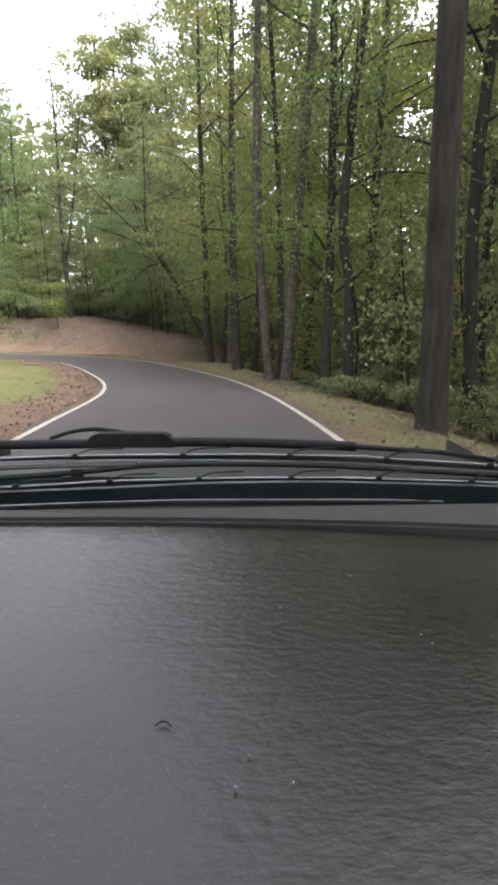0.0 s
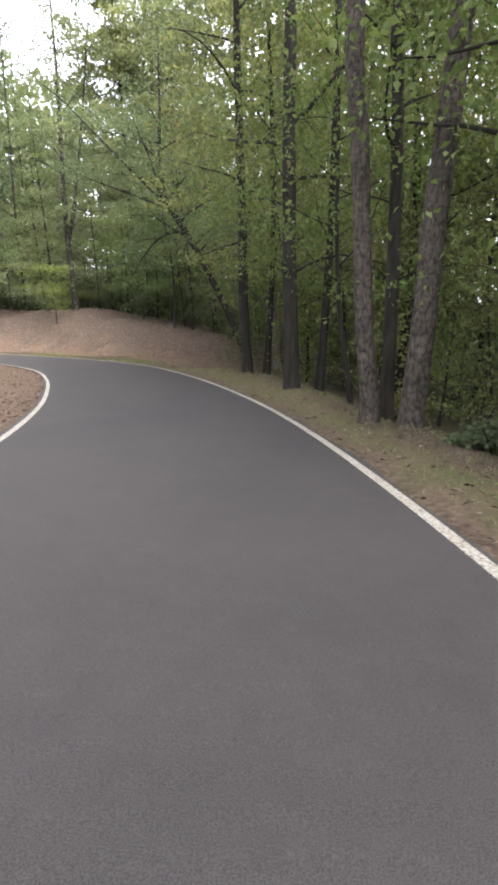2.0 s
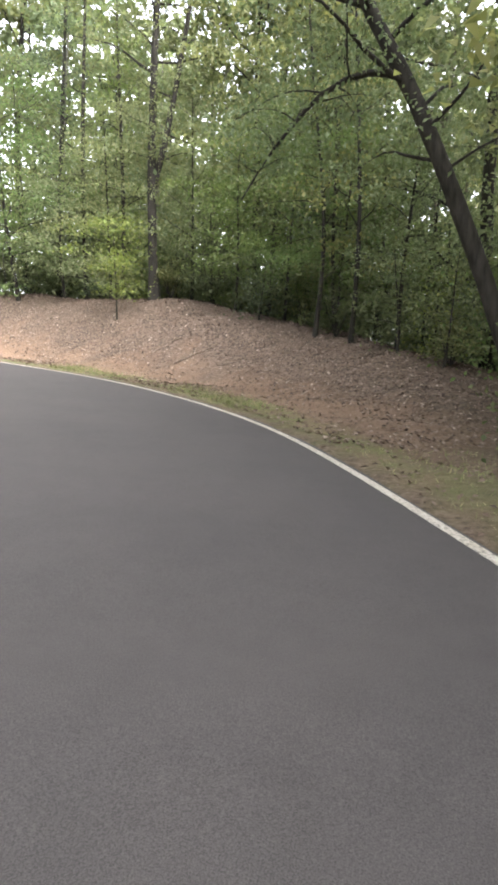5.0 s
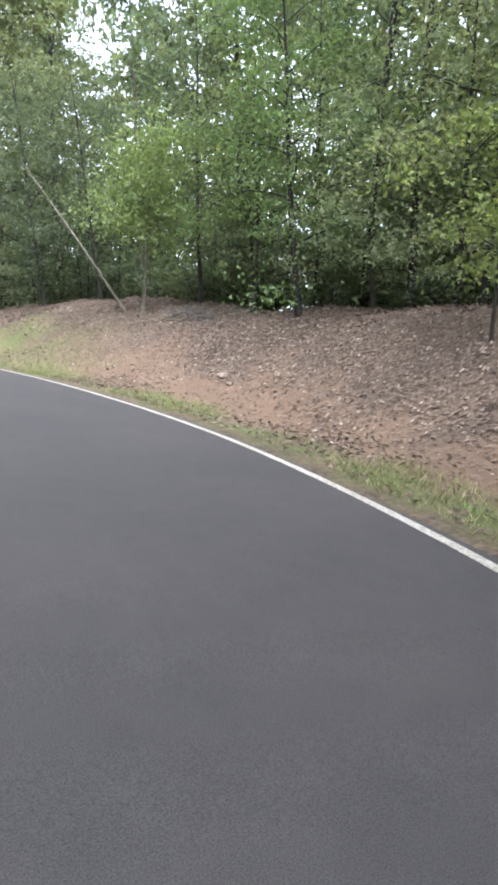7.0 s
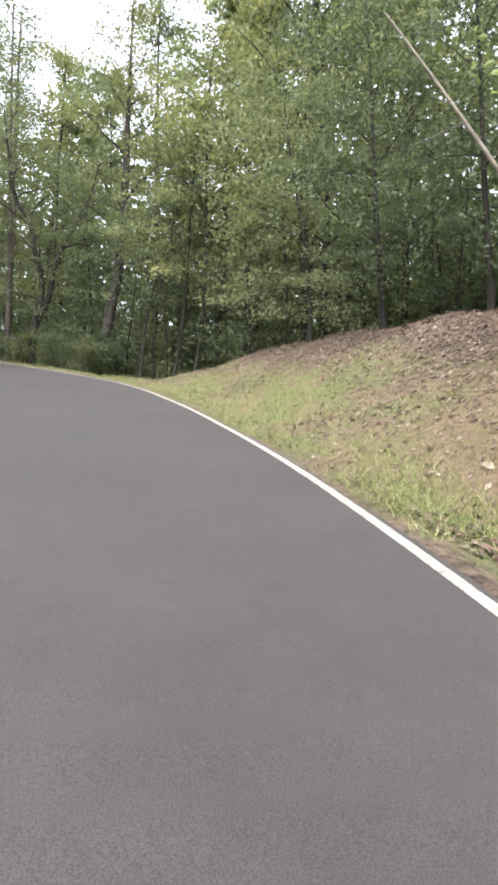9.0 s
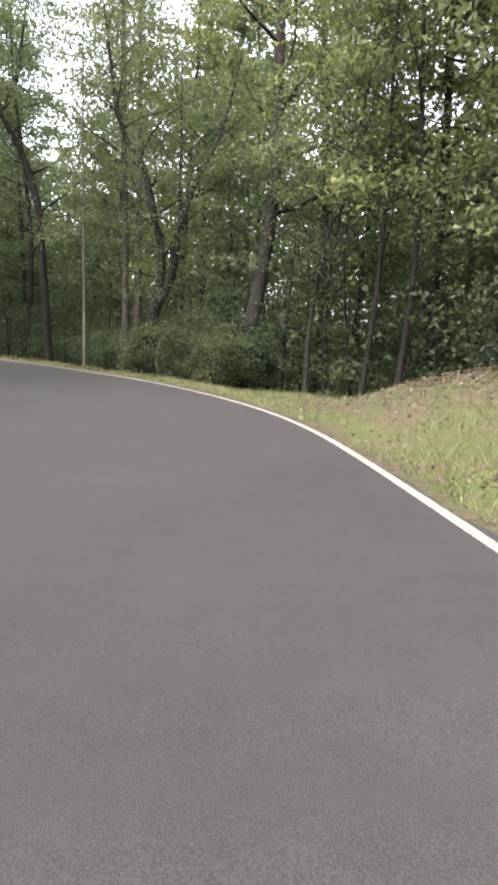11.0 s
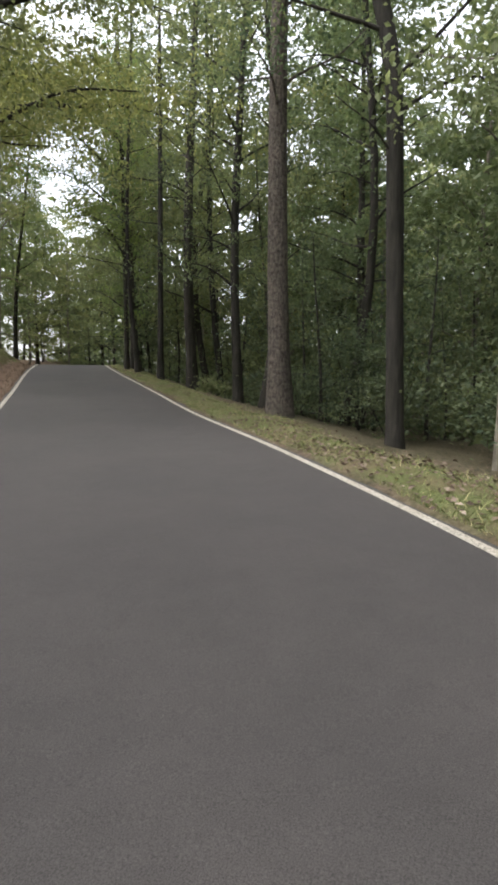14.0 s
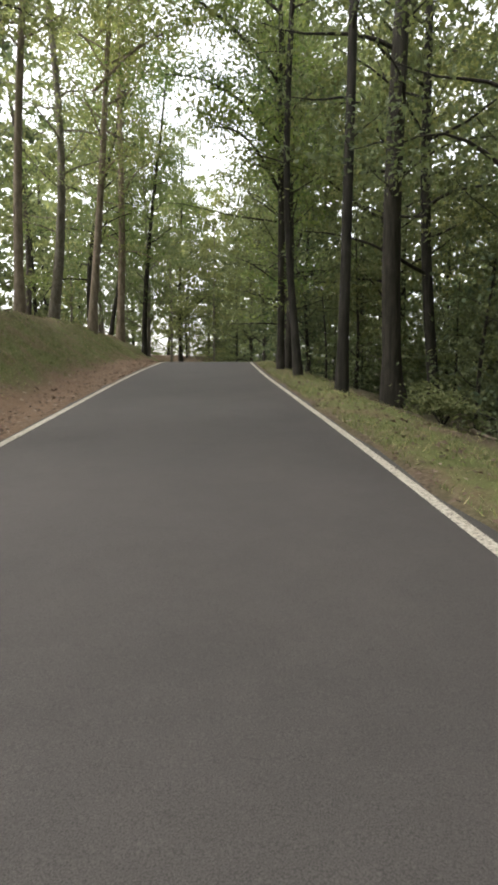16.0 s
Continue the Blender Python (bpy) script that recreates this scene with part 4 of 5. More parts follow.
def undergrowth():
    """Low leaves that close the woods between the trunks."""
    rng = np.random.default_rng(23)
    P = np.c_[rng.uniform(-125, 45, 16000), rng.uniform(-30, 105, 16000)]
    z, s, e, f = land(P)
    d = np.maximum(e, f)
    keep = (d > np.where((s > 48) & (s < 86), 10.5, 7.0)) & (d < 38) & (f < 0) & (P[:, 1] > -12 - 40 * (P[:, 0] < -60))
    keep &= (s > 40) | (rng.uniform(0, 1, len(P)) < 0.4)
    P, z = P[keep][:2400], z[keep][:2400]
    # more low leaves behind the crest, added to darken the gap under the boughs
    Q, q_s, q_d = scatter(700, rng, (47, 92), 1, (9.0, 19.0), lambda s, d: 1 + 0 * d)
    P, z = np.vstack([P, Q]), np.r_[z, land(Q)[0]]
    m = 42
    C = np.repeat(np.c_[P, z + rng.uniform(0.4, 1.0, len(P)) * rng.choice([1.0, 2.2, 4.0], len(P))], m, 0)
    C += rng.normal(0, 1, C.shape) * [0.8, 0.8, 0.35]
    v, t = leaves(C, 0.15, rng.uniform(0.18, 0.38, len(C)), rng, 0.65, single=True)
    tagged(new("undergrowth", mesh("undergrowth", v, t, LEAF_DEEP)), "dark green undergrowth between the forest trunks", "undergrowth", kind="stuff")


undergrowth()


# ---- small things on the ground ----
def rough_at(xy):
    z, s, e, f = land(xy)
    out = np.maximum(e, f)
    lump = np.array([noise.fractal(Vector((x * 0.35, y * 0.35, 0)), 0.9, 2.0, 4) for x, y in xy])
    return z + lump * 0.17 * smooth(0.2, 2.0, out)


def litter():
    """Dry leaves lying on the bank and the verges."""
    rng = np.random.default_rng(31)
    def heaped(s, d):      # leaves gather in drifts and leave bare clay between them
        drift = 0.5 + 0.5 * np.sin(s * 0.83 + 1.7 * np.sin(d * 0.9)) * np.sin(d * 1.1 + 0.6 * np.sin(s * 0.37))
        low = 0.10 + 0.55 * drift ** 2
        share = low + (0.97 - low) * smooth(2.2, 4.6, d + 1.6 * (drift - 0.5))
        return share * (1 - 0.72 * smooth(69, 78, s) * (1 - smooth(1.4, 3.4, d + 1.4 * (drift - 0.5))))

    P = [scatter(105000, rng, (46, 92), 1, (0.3, 9.5), heaped)[0],
         scatter(2400, rng, (6, 46), 1, (0.0, 3.5), lambda s, d: 0.8 - 0.4 * smooth(1.0, 3.0, d))[0],
         scatter(4200, rng, (92, 140), 1, (0.0, 3.2), lambda s, d: 0.5 + 0 * d)[0],
         scatter(2600, rng, (100, 112), 1, (0.2, 2.0), lambda s, d: 0.35 + 0.6 * smooth(0, 1, np.sin(s * 1.3)))[0],
         scatter(4200, rng, (8, 60), -1, (0.0, 2.2), lambda s, d: 0.9 - 0.7 * smooth(0.8, 2.0, d))[0],
         scatter(10000, rng, (96, 146), -1, (0.0, 7.5), lambda s, d: 1 - 0.85 * smooth(0.9, 1.6, d) * (1 - smooth(3.0, 5.0, d)))[0]]
    xy = np.vstack(P)
    z = rough_at(xy)
    v, t = leaves(np.c_[xy, z + 0.03], 0.2, rng.uniform(0.05, 0.12, len(xy)), rng, 0.62, 0.0, 0.6)
    gx = (rough_at(xy + [0.15, 0]) - rough_at(xy - [0.15, 0])) / 0.3      # lay each leaf on its slope
    gy = (rough_at(xy + [0, 0.15]) - rough_at(xy - [0, 0.15])) / 0.3
    off = v.reshape(-1, 4, 3)[:, :, :2] - xy[:, None]
    v = v.copy()
    v[:, 2] += (off[:, :, 0] * gx[:, None] + off[:, :, 1] * gy[:, None]).ravel()
    tagged(new("fallen_leaves", mesh("fallen_leaves", v, t, DRY_LEAF)), "dry brown leaves lying on the bank and verges", "leaves", kind="stuff")


def grass():
    rng = np.random.default_rng(32)
    P = [scatter(26000, rng, (48, 76), 1, (0.15, 1.5), lambda s, d: np.clip(0.35 + 0.6 * np.sin(s * 0.9) + 0.35 * np.sin(s * 2.3), 0, 1) * smooth(0.1, 0.5, d))[0],
         scatter(62000, rng, (70, 98), 1, (0.1, 5.6), lambda s, d: (1 - 0.85 * smooth(1.8, 4.6, d)) * np.clip(0.5 + 0.6 * np.sin(s * 1.3 + d) * np.sin(d * 2.3 + s * 0.4), 0.06, 1))[0],
         scatter(46000, rng, (96, 142), 1, (0.1, 2.6), lambda s, d: (1 - 0.7 * smooth(1.4, 2.6, d)) * np.clip(0.62 + 0.45 * np.sin(s * 1.1 + 2 * d), 0, 1))[0],
         scatter(26000, rng, (6, 46), 1, (0.3, 2.6), lambda s, d: 0.3 + 0.5 * smooth(0.7, 1.5, d))[0],
         scatter(30000, rng, (8, 52), -1, (1.1, 7.0), lambda s, d: smooth(1.2, 1.9, d))[0],
         scatter(140000, rng, (98, 146), -1, (1.0, 7.5), lambda s, d: smooth(1.1, 1.8, d) * (1 - 0.8 * smooth(2.6, 4.8, d + np.sin(s * 0.8))))[0]]
    xy = np.vstack(P)
    z = rough_at(xy)
    n = len(xy)
    h = rng.uniform(0.035, 0.10, n) * (0.7 + 0.9 * rng.uniform(0, 1, n) ** 3)
    g_s = land(xy)[1]
    h = h * (1 + 0.9 * smooth(46, 50, g_s) * (1 - smooth(92, 98, g_s)))
    a, lean = rng.uniform(0, 2 * np.pi, n), rng.normal(0, 0.75, (n, 2))
    w = np.stack([np.cos(a), np.sin(a), 0 * a], -1) * (0.0048 + 0.0022 * smooth(96, 100, g_s))[:, None]
    base = np.c_[xy, z - 0.01]
    tip = base + np.c_[lean * h[:, None], h]
    V = np.stack([base - w, base + w, tip], 1).reshape(-1, 3)
    T = np.arange(3 * n).reshape(-1, 3)
    tagged(new("grass", mesh("grass", V, T, BLADE)), "short green grass on the verges and slopes", "grass", kind="stuff")


litter()
grass()


def stone(x, y, size, seed):
    bm = bmesh.new()
    bmesh.ops.create_icosphere(bm, subdivisions=2, radius=size / 2)
    for v in bm.verts:
        v.co *= 1 + 0.35 * noise.noise(v.co * (3 / size) + Vector((seed, 0, 0)))
        v.co.z *= 0.6
    ob = new("stone", from_bm("stone", bm, STONE))
    ob.location = (x, y, float(rough_at(np.array([[x, y]]))[0]) + size * 0.12)
    ob.rotation_euler = (0.2, 0.1, seed)
    tagged(ob, "pale clay-stained stone lying on the bank", "stone", "stones")


def stick(x, y, length, turn, r, seed, name="stick", label="bare brown stick lying on the leaf litter", cat="stick"):
    rng = np.random.default_rng(seed)
    u = np.linspace(-0.5, 0.5, 9)
    px, py = x + np.cos(turn) * length * u, y + np.sin(turn) * length * u
    z = rough_at(np.c_[px, py])
    sp = np.c_[px - x, py - y + 0.05 * np.sin(u * 9 + seed) * length * 0.2, z + r * 0.8 + rng.uniform(0, 0.02, 9) * length - z[4], r * (1.1 - (u + 0.5) * 0.7)]
    v, q = tubes([sp], 6, 0.06, seed)
    ob = new(name, mesh(name, v, q, TWIG, True))
    ob.location = (x, y, float(z[4]))
    tagged(ob, label, cat, cat + "s")


for k, (x, y, size) in enumerate([(-24.6, 51.9, 0.3), (-24.0, 51.6, 0.18), (-26.1, 51.4, 0.12), (-22.8, 52.1, 0.2), (-29.4, 51.5, 0.12), (-19.0, 50.9, 0.14), (-16.2, 49.6, 0.13), (-31.2, 51.0, 0.15)]):
    stone(x, y, size, k * 1.7)
for k, (x, y, length, turn, r) in enumerate([(-12.4, 49.4, 2.3, 0.7, 0.025), (-10.6, 48.2, 1.6, 0.4, 0.02), (-14.2, 50.2, 1.4, 0.9, 0.018), (-26.8, 54.2, 2.0, -0.4, 0.025), (-30.2, 53.8, 2.2, 0.5, 0.025), (-33.4, 53.4, 1.9, 0.5, 0.022), (-20.4, 52.8, 1.5, 0.3, 0.02)]):
    stick(x, y, length, turn, r, 50 + k)
stick(-80.1, 24.3, 2.6, 0.9, 0.07, 77, "fallen_log", "pale fallen log lying among the roadside trees", "log")


def brush_heap(x, y):
    """Grey dead branches thrown together on top of the bank."""
    rng = np.random.default_rng(93)
    base = new("brush_heap")
    base.location = (x, y, height(x, y))
    for k in range(34):
        a, L, u = rng.uniform(-0.7, 0.7) + (0.25 if k % 3 else 1.4), rng.uniform(0.7, 1.9), np.linspace(-0.5, 0.5, 6)
        cx, cy = rng.normal(0, 0.75), rng.normal(0, 0.35)
        px, py = cx + np.cos(a) * L * u, cy + np.sin(a) * L * u + 0.08 * np.sin(u * 7 + k)
        g = rough_at(np.c_[px + x, py + y]) - base.location.z
        rise = rng.uniform(0.02, 0.34) * math.exp(-cx * cx - 2 * cy * cy)
        v, q = tubes([np.c_[px, py, g + 0.015 + rise + rng.normal(0, 0.16) * (u + 0.5), rng.uniform(0.01, 0.024) * (1 - 0.55 * (u + 0.5))]], 5, 0.05, k)
        part("branch", mesh("branch", v, q, DEADWOOD, True), base)
    tagged(base, "heap of grey dead branches on the leaf-strewn bank", "brush heap")


brush_heap(-29.5, 54.7)


def leaning_pole():
    """The bare dead stem that leans over the end of the bank."""
    x, y = -32.9, 54.3
    base = new("dead_tree")
    base.location = (x, y, height(x, y))
    u = np.linspace(0, 1, 10)
    sp = np.c_[-2.2 * u, -3.4 * u, -0.2 + 5.6 * u - 0.4 * u * u, 0.065 * (1 - 0.75 * u)]
    v, q = tubes([sp], 8, 0.04, 5)
    part("trunk", mesh("trunk", v, q, BARK_PALE, True), base)
    w = np.linspace(0, 1, 5)
    tw = np.c_[-1.35 - 0.5 * w, -2.1 - 1.0 * w, 3.15 - 0.5 * w, 0.018 * (1 - 0.7 * w)]
    v, q = tubes([tw], 5)
    part("branch", mesh("branch", v, q, BARK_PALE, True), base)
    tagged(base, "thin bare dead tree leaning off the bank", "tree")


leaning_pole()


def bush(x, y, tall, wide, leaf, seed, name="bush", label="low leafy green bush at the woodland edge", count=1500, size=0.12):
    rng = np.random.default_rng(seed)
    base = new(name)
    base.location = (x, y, height(x, y))
    for k in range(7):
        a, L = k * 0.9 + rng.uniform(0, 0.5), tall * rng.uniform(0.6, 0.95)
        u = np.linspace(0, 1, 5)
        v, q = tubes([np.c_[np.cos(a) * wide * 0.38 * u, np.sin(a) * wide * 0.38 * u, -0.1 + L * u, 0.02 * (1 - 0.7 * u)]], 5)
        part("stem", mesh("stem", v, q, BARK_OAK, True), base)
    lobes = 7 + int(3 * wide)
    mid = rng.normal(0, 1, (lobes, 3)) * [wide * 0.27, wide * 0.27, tall * 0.2] + [0, 0, tall * 0.52]
    mid[:, 2] = np.clip(mid[:, 2], tall * 0.12, tall * 1.02)
    which = rng.integers(0, lobes, count)
    reach = rng.uniform(0.5, 1.15, lobes)[which, None] * [wide * 0.17, wide * 0.17, tall * 0.085]
    c = mid[which] + rng.normal(0, 1, (count, 3)) * reach
    c[:, 2] = np.maximum(c[:, 2], 0.04)
    v, t = leaves(c, 0.18, size * rng.uniform(0.7, 1.3, count), rng)
    part("foliage", mesh("foliage", v, t, leaf), base)
    tagged(base, label, "bush", "bushes")


for k, (x, y, tall, wide) in enumerate([(3.0, 14.6, 0.8, 1.3), (2.5, 16.4, 0.6, 1.2), (3.9, 17.0, 1.1, 1.4), (2.4, 20.0, 0.6, 1.0), (3.9, 12.4, 1.0, 1.3), (1.9, 24.6, 0.8, 1.2), (5.4, 12.0, 1.3, 1.6),
                                        (-61.4, 46.2, 1.9, 2.2), (-67.2, 41.4, 1.4, 1.8), (-80.2, 22.8, 1.0, 1.6)]):
    bush(x, y, tall, wide, LEAF_DEEP if k % 3 and k > 6 else LEAF_OAK, 60 + k, size=0.1 if k < 7 else 0.12)
crest = np.random.default_rng(71)
for k in range(15):      # along the top of the bank
    i = int(np.searchsorted(line_s, 48 + 2.4 * k + crest.uniform(-0.8, 0.8)))
    o = 2.55 + crest.uniform(8.0, 9.6)
    bush(line[i, 0] + line_t[i, 1] * o, line[i, 1] - line_t[i, 0] * o, crest.uniform(0.9, 2.0), crest.uniform(1.1, 2.0), LEAF_OAK if k % 2 else LEAF_DEEP, 110 + k, label="leafy bush on top of the bank", count=900, size=0.12)
for k, (x, y, tall, wide) in enumerate([(-62.6, 47.0, 2.8, 2.4), (-66.4, 44.6, 3.2, 2.8)]):
    bush(x, y, tall, wide, LEAF_DEEP, 80 + k, label="tall leafy green shrub at the woodland edge", count=3200, size=0.17)
for k, (x, y, tall, wide) in enumerate([(-62.2, 44.2, 3.0, 2.4), (-64.0, 42.0, 2.8, 2.2), (-60.2, 45.6, 2.6, 2.4), (-66.4, 41.0, 2.6, 2.2), (-63.4, 46.8, 5.0, 3.6), 
                                        (-68.8, 39.6, 2.4, 2.2), (-70.6, 38.6, 3.4, 2.6), (-73.4, 34.4, 2.6, 2.4), (-75.4, 32.6, 3.6, 2.8), (-77.4, 29.4, 3.0, 2.6), (-79.6, 26.4, 2.6, 2.4)]):
    bush(x, y, tall, wide, LEAF_DEEP, 140 + k, label="tall leafy green shrub at the woodland edge", count=2600, size=0.12)
bush(-14.4, 55.6, 3.4, 2.2, LEAF_DEEP, 90, "cedar_bush", "dense dark evergreen bush on top of the bank", 4500, 0.12)


# ---- the car at the start of its drive ----
VINYL, _n, _l, _b = material("dash_vinyl", 0.32, 0.6)
_g = noise_tex(_n, _l, 70.0, 4, 0.65, stretch=(0.75, 1.3, 1.0))
_w = noise_tex(_n, _l, 9.0, 3, 0.5, stretch=(0.6, 2.2, 1.0))
_d = noise_tex(_n, _l, 420.0, 2, 0.5)
_m = noise_tex(_n, _l, 3.0, 4, 0.6)
_dust = mix(_n, _l, 1.0, ramp(_n, _l, _d, [(0.63, (0, 0, 0)), (0.72, (0.55, 0.55, 0.55))]), ramp(_n, _l, _m, [(0.4, (0.15, 0.15, 0.15)), (0.65, (1, 1, 1))]), "MULTIPLY")
_l.new(mix(_n, _l, _dust, (0.0085, 0.0066, 0.0055), (0.09, 0.08, 0.07)), _b.inputs["Base Color"])
_l.new(ramp(_n, _l, _m, [(0.35, (0.26, 0.26, 0.26)), (0.7, (0.35, 0.35, 0.35))]), _b.inputs["Roughness"])
_h = mix(_n, _l, 0.4, _g, _w)
bump(_n, _l, _b, _h, 0.42, 0.005)
PANEL, _n, _l, _b = material("panel_plastic", 0.6, 0.25)
_l.new(mix(_n, _l, ramp(_n, _l, noise_tex(_n, _l, 380.0, 2), [(0.6, (0, 0, 0)), (0.75, (0.5, 0.5, 0.5))]), (0.026, 0.025, 0.025), (0.1, 0.097, 0.092)), _b.inputs["Base Color"])
BLACK, _n, _l, _b = material("black_plastic", 0.62, 0.12)
_l.new(ramp(_n, _l, noise_tex(_n, _l, 40.0, 4), [(0.3, (0.005, 0.0062, 0.0066)), (0.7, (0.012, 0.014, 0.015))]), _b.inputs["Base Color"])
COWL, _n, _l, _b = material("cowl_plastic", 0.9, 0.03)
_l.new(ramp(_n, _l, noise_tex(_n, _l, 30.0, 4), [(0.3, (0.0022, 0.003, 0.0032)), (0.7, (0.007, 0.009, 0.0095))]), _b.inputs["Base Color"])
STEEL, _n, _l, _b = material("blade_steel", 0.42, 0.4)
_b.inputs["Metallic"].default_value = 0.3
_l.new(ramp(_n, _l, noise_tex(_n, _l, 14.0, 3), [(0.3, (0.1, 0.108, 0.112)), (0.7, (0.2, 0.212, 0.218))]), _b.inputs["Base Color"])
RUBBER, _n, _l, _b = material("rubber", 0.8, 0.2)
_l.new(ramp(_n, _l, noise_tex(_n, _l, 30.0, 3), [(0.3, (0.008, 0.008, 0.008)), (0.7, (0.02, 0.02, 0.02))]), _b.inputs["Base Color"])
SPECK, _n, _l, _b = material("crumb", 0.9, 0.2)
_l.new(ramp(_n, _l, noise_tex(_n, _l, 300.0, 2), [(0.3, (0.14, 0.135, 0.125)), (0.7, (0.26, 0.25, 0.235))]), _b.inputs["Base Color"])
LACQUER, _n, _l, _b = material("car_paint", 0.35, 0.5)
_l.new(ramp(_n, _l, noise_tex(_n, _l, 5.0, 3), [(0.3, (0.02, 0.021, 0.023)), (0.7, (0.028, 0.03, 0.032))]), _b.inputs["Base Color"])


def bar(points, wide, tall):
    """A bar of that width and height, with chamfered edges, through the points."""
    p = spline(points, 0.04)
    w, h = wide / 2, tall / 2
    ring = np.array([(-w, -h * 0.6), (-w, h * 0.6), (-w * 0.6, h), (w * 0.6, h), (w, h * 0.6), (w, -h * 0.6), (w * 0.6, -h), (-w * 0.6, -h)])
    V = np.stack([p + np.array([0, a, b_]) for a, b_ in ring], 1).reshape(-1, 3)
    k, m = len(ring), len(p)
    i = np.arange(m - 1)[:, None] * k + np.arange(k)[None]
    j = np.arange(m - 1)[:, None] * k + (np.arange(k)[None] + 1) % k
    return V, np.stack([i, j, j + k, i + k], -1).reshape(-1, 4)


def slab(outline, thick):
    """A plate with the given outline (x, y, z of its upper side), bevelled all round."""
    bm = bmesh.new()
    face = bm.faces.new([bm.verts.new(p) for p in outline])
    out = bmesh.ops.extrude_face_region(bm, geom=[face])
    bmesh.ops.translate(bm, vec=(0, 0, -thick), verts=[v for v in out["geom"] if isinstance(v, bmesh.types.BMVert)])
    bmesh.ops.recalc_face_normals(bm, faces=bm.faces)
    bmesh.ops.bevel(bm, geom=list(bm.edges), offset=0.006, segments=2, affect="EDGES")
    return bm


def wheel(parent, x, y):
    bm = bmesh.new()
    bmesh.ops.create_cone(bm, cap_ends=True, segments=28, radius1=0.33, radius2=0.33, depth=0.21, matrix=Matrix.Rotation(radians(90), 4, "Y"))
    bmesh.ops.bevel(bm, geom=[e for e in bm.edges if abs(e.verts[0].co.x - e.verts[1].co.x) < 0.01], offset=0.03, segments=3, affect="EDGES")
    tyre = part("tyre", from_bm("tyre", bm, RUBBER, True), parent, "black rubber tyre")
    tyre.location = (x, y, 0.33)
    bm = bmesh.new()
    bmesh.ops.create_cone(bm, cap_ends=True, segments=24, radius1=0.2, radius2=0.17, depth=0.225, matrix=Matrix.Rotation(radians(90), 4, "Y"))
    part("rim", from_bm("rim", bm, STEEL), tyre, "grey steel rim")


def build_car():
    car = new("car")
    car.location = (0, 0, height(-0.5, 0.0))
    top = 1.40 - car.location.z
    tagged(car, "dark car with dusty black dashboard and parked wipers", "car")

    def up(rows):
        return [(x, y, z + top) for x, y, z in rows]

    def rod(name, rows, wide, tall, mat, parent, label=""):
        return part(name, mesh(name, *bar(up(rows), wide, tall), mat, True), parent, label)

    def block(name, x, y, z, size, mat, parent, label=""):
        bm = bmesh.new()
        bmesh.ops.create_cube(bm, size=1.0, matrix=Matrix.Translation((x, y, z + top)) @ Matrix.Diagonal((*size, 1)))
        bmesh.ops.bevel(bm, geom=list(bm.edges), offset=min(size) * 0.25, segments=2, affect="EDGES")
        return part(name, from_bm(name, bm, mat), parent, label)

    def screw(x, y, z, parent):
        bm = bmesh.new()
        bmesh.ops.create_cone(bm, cap_ends=True, segments=14, radius1=0.0045, radius2=0.0035, depth=0.006, matrix=Matrix.Translation((x, y, z + top)) @ Matrix.Rotation(radians(90), 4, "X"))
        part("screw", from_bm("screw", bm, RUBBER, True), parent)

    # dashboard: a long flat shelf that falls a little to its outer end, with a rolled front edge
    prof = [(0.05, -0.52), (0.07, -0.36), (0.12, -0.315), (0.2, -0.303), (0.5, -0.300), (0.74, -0.297), (0.785, -0.292), (0.806, -0.296), (0.81, -0.305), (0.812, -0.42), (0.06, -0.6)]
    xs = np.linspace(-0.98, 0.82, 61)
    V = np.array([(x, y, z + top - (0.068 * max(0.0, x + 0.15) ** 1.6 if y > 0.7 else 0.012 * (x / 0.9) ** 2)) for x in xs for y, z in prof])
    k = len(prof)
    Q = np.array([(a * k + c, a * k + (c + 1) % k, (a + 1) * k + (c + 1) % k, (a + 1) * k + c) for a in range(len(xs) - 1) for c in range(k)])
    part("dashboard", mesh("dashboard", V, Q, VINYL, True), car, "dusty black grained vinyl dashboard top")
    part("demister_panel", from_bm("demister_panel", slab(up([(-0.96, 0.817, -0.292), (-0.387, 0.817, -0.2895), (-0.212, 0.817, -0.289), (0.0, 0.817, -0.2915), (0.219, 0.817, -0.2965), (0.457, 0.817, -0.306), (0.8, 0.817, -0.325),
                                                                        (0.8, 0.885, -0.287), (0.488, 0.885, -0.2836), (0.323, 0.885, -0.2845), (0.206, 0.885, -0.2872), (0.0, 0.885, -0.2876), (-0.133, 0.885, -0.2885), (-0.293, 0.885, -0.2925), (-0.416, 0.885, -0.2965), (-0.96, 0.885, -0.312)]), 0.05), PANEL), car, "dusty dark grey demister panel along the windscreen")
    rod("demister_slot", [(-0.9, 0.8865, -0.315), (-0.473, 0.8865, -0.2973), (-0.293, 0.8865, -0.2895), (-0.133, 0.8865, -0.2856), (0.0, 0.8865, -0.2847), (0.206, 0.8865, -0.2848), (0.3, 0.8865, -0.285)], 0.004, 0.005, RUBBER, car)
    rod("window_seal", [(-0.9, 0.888, -0.311), (-0.473, 0.888, -0.295), (-0.416, 0.888, -0.2921), (-0.293, 0.888, -0.2872), (-0.133, 0.888, -0.2823), (0.0, 0.888, -0.2814), (0.206, 0.888, -0.2815), (0.324, 0.888, -0.2845)], 0.003, 0.0014, STEEL, car, "thin grey windscreen seal")
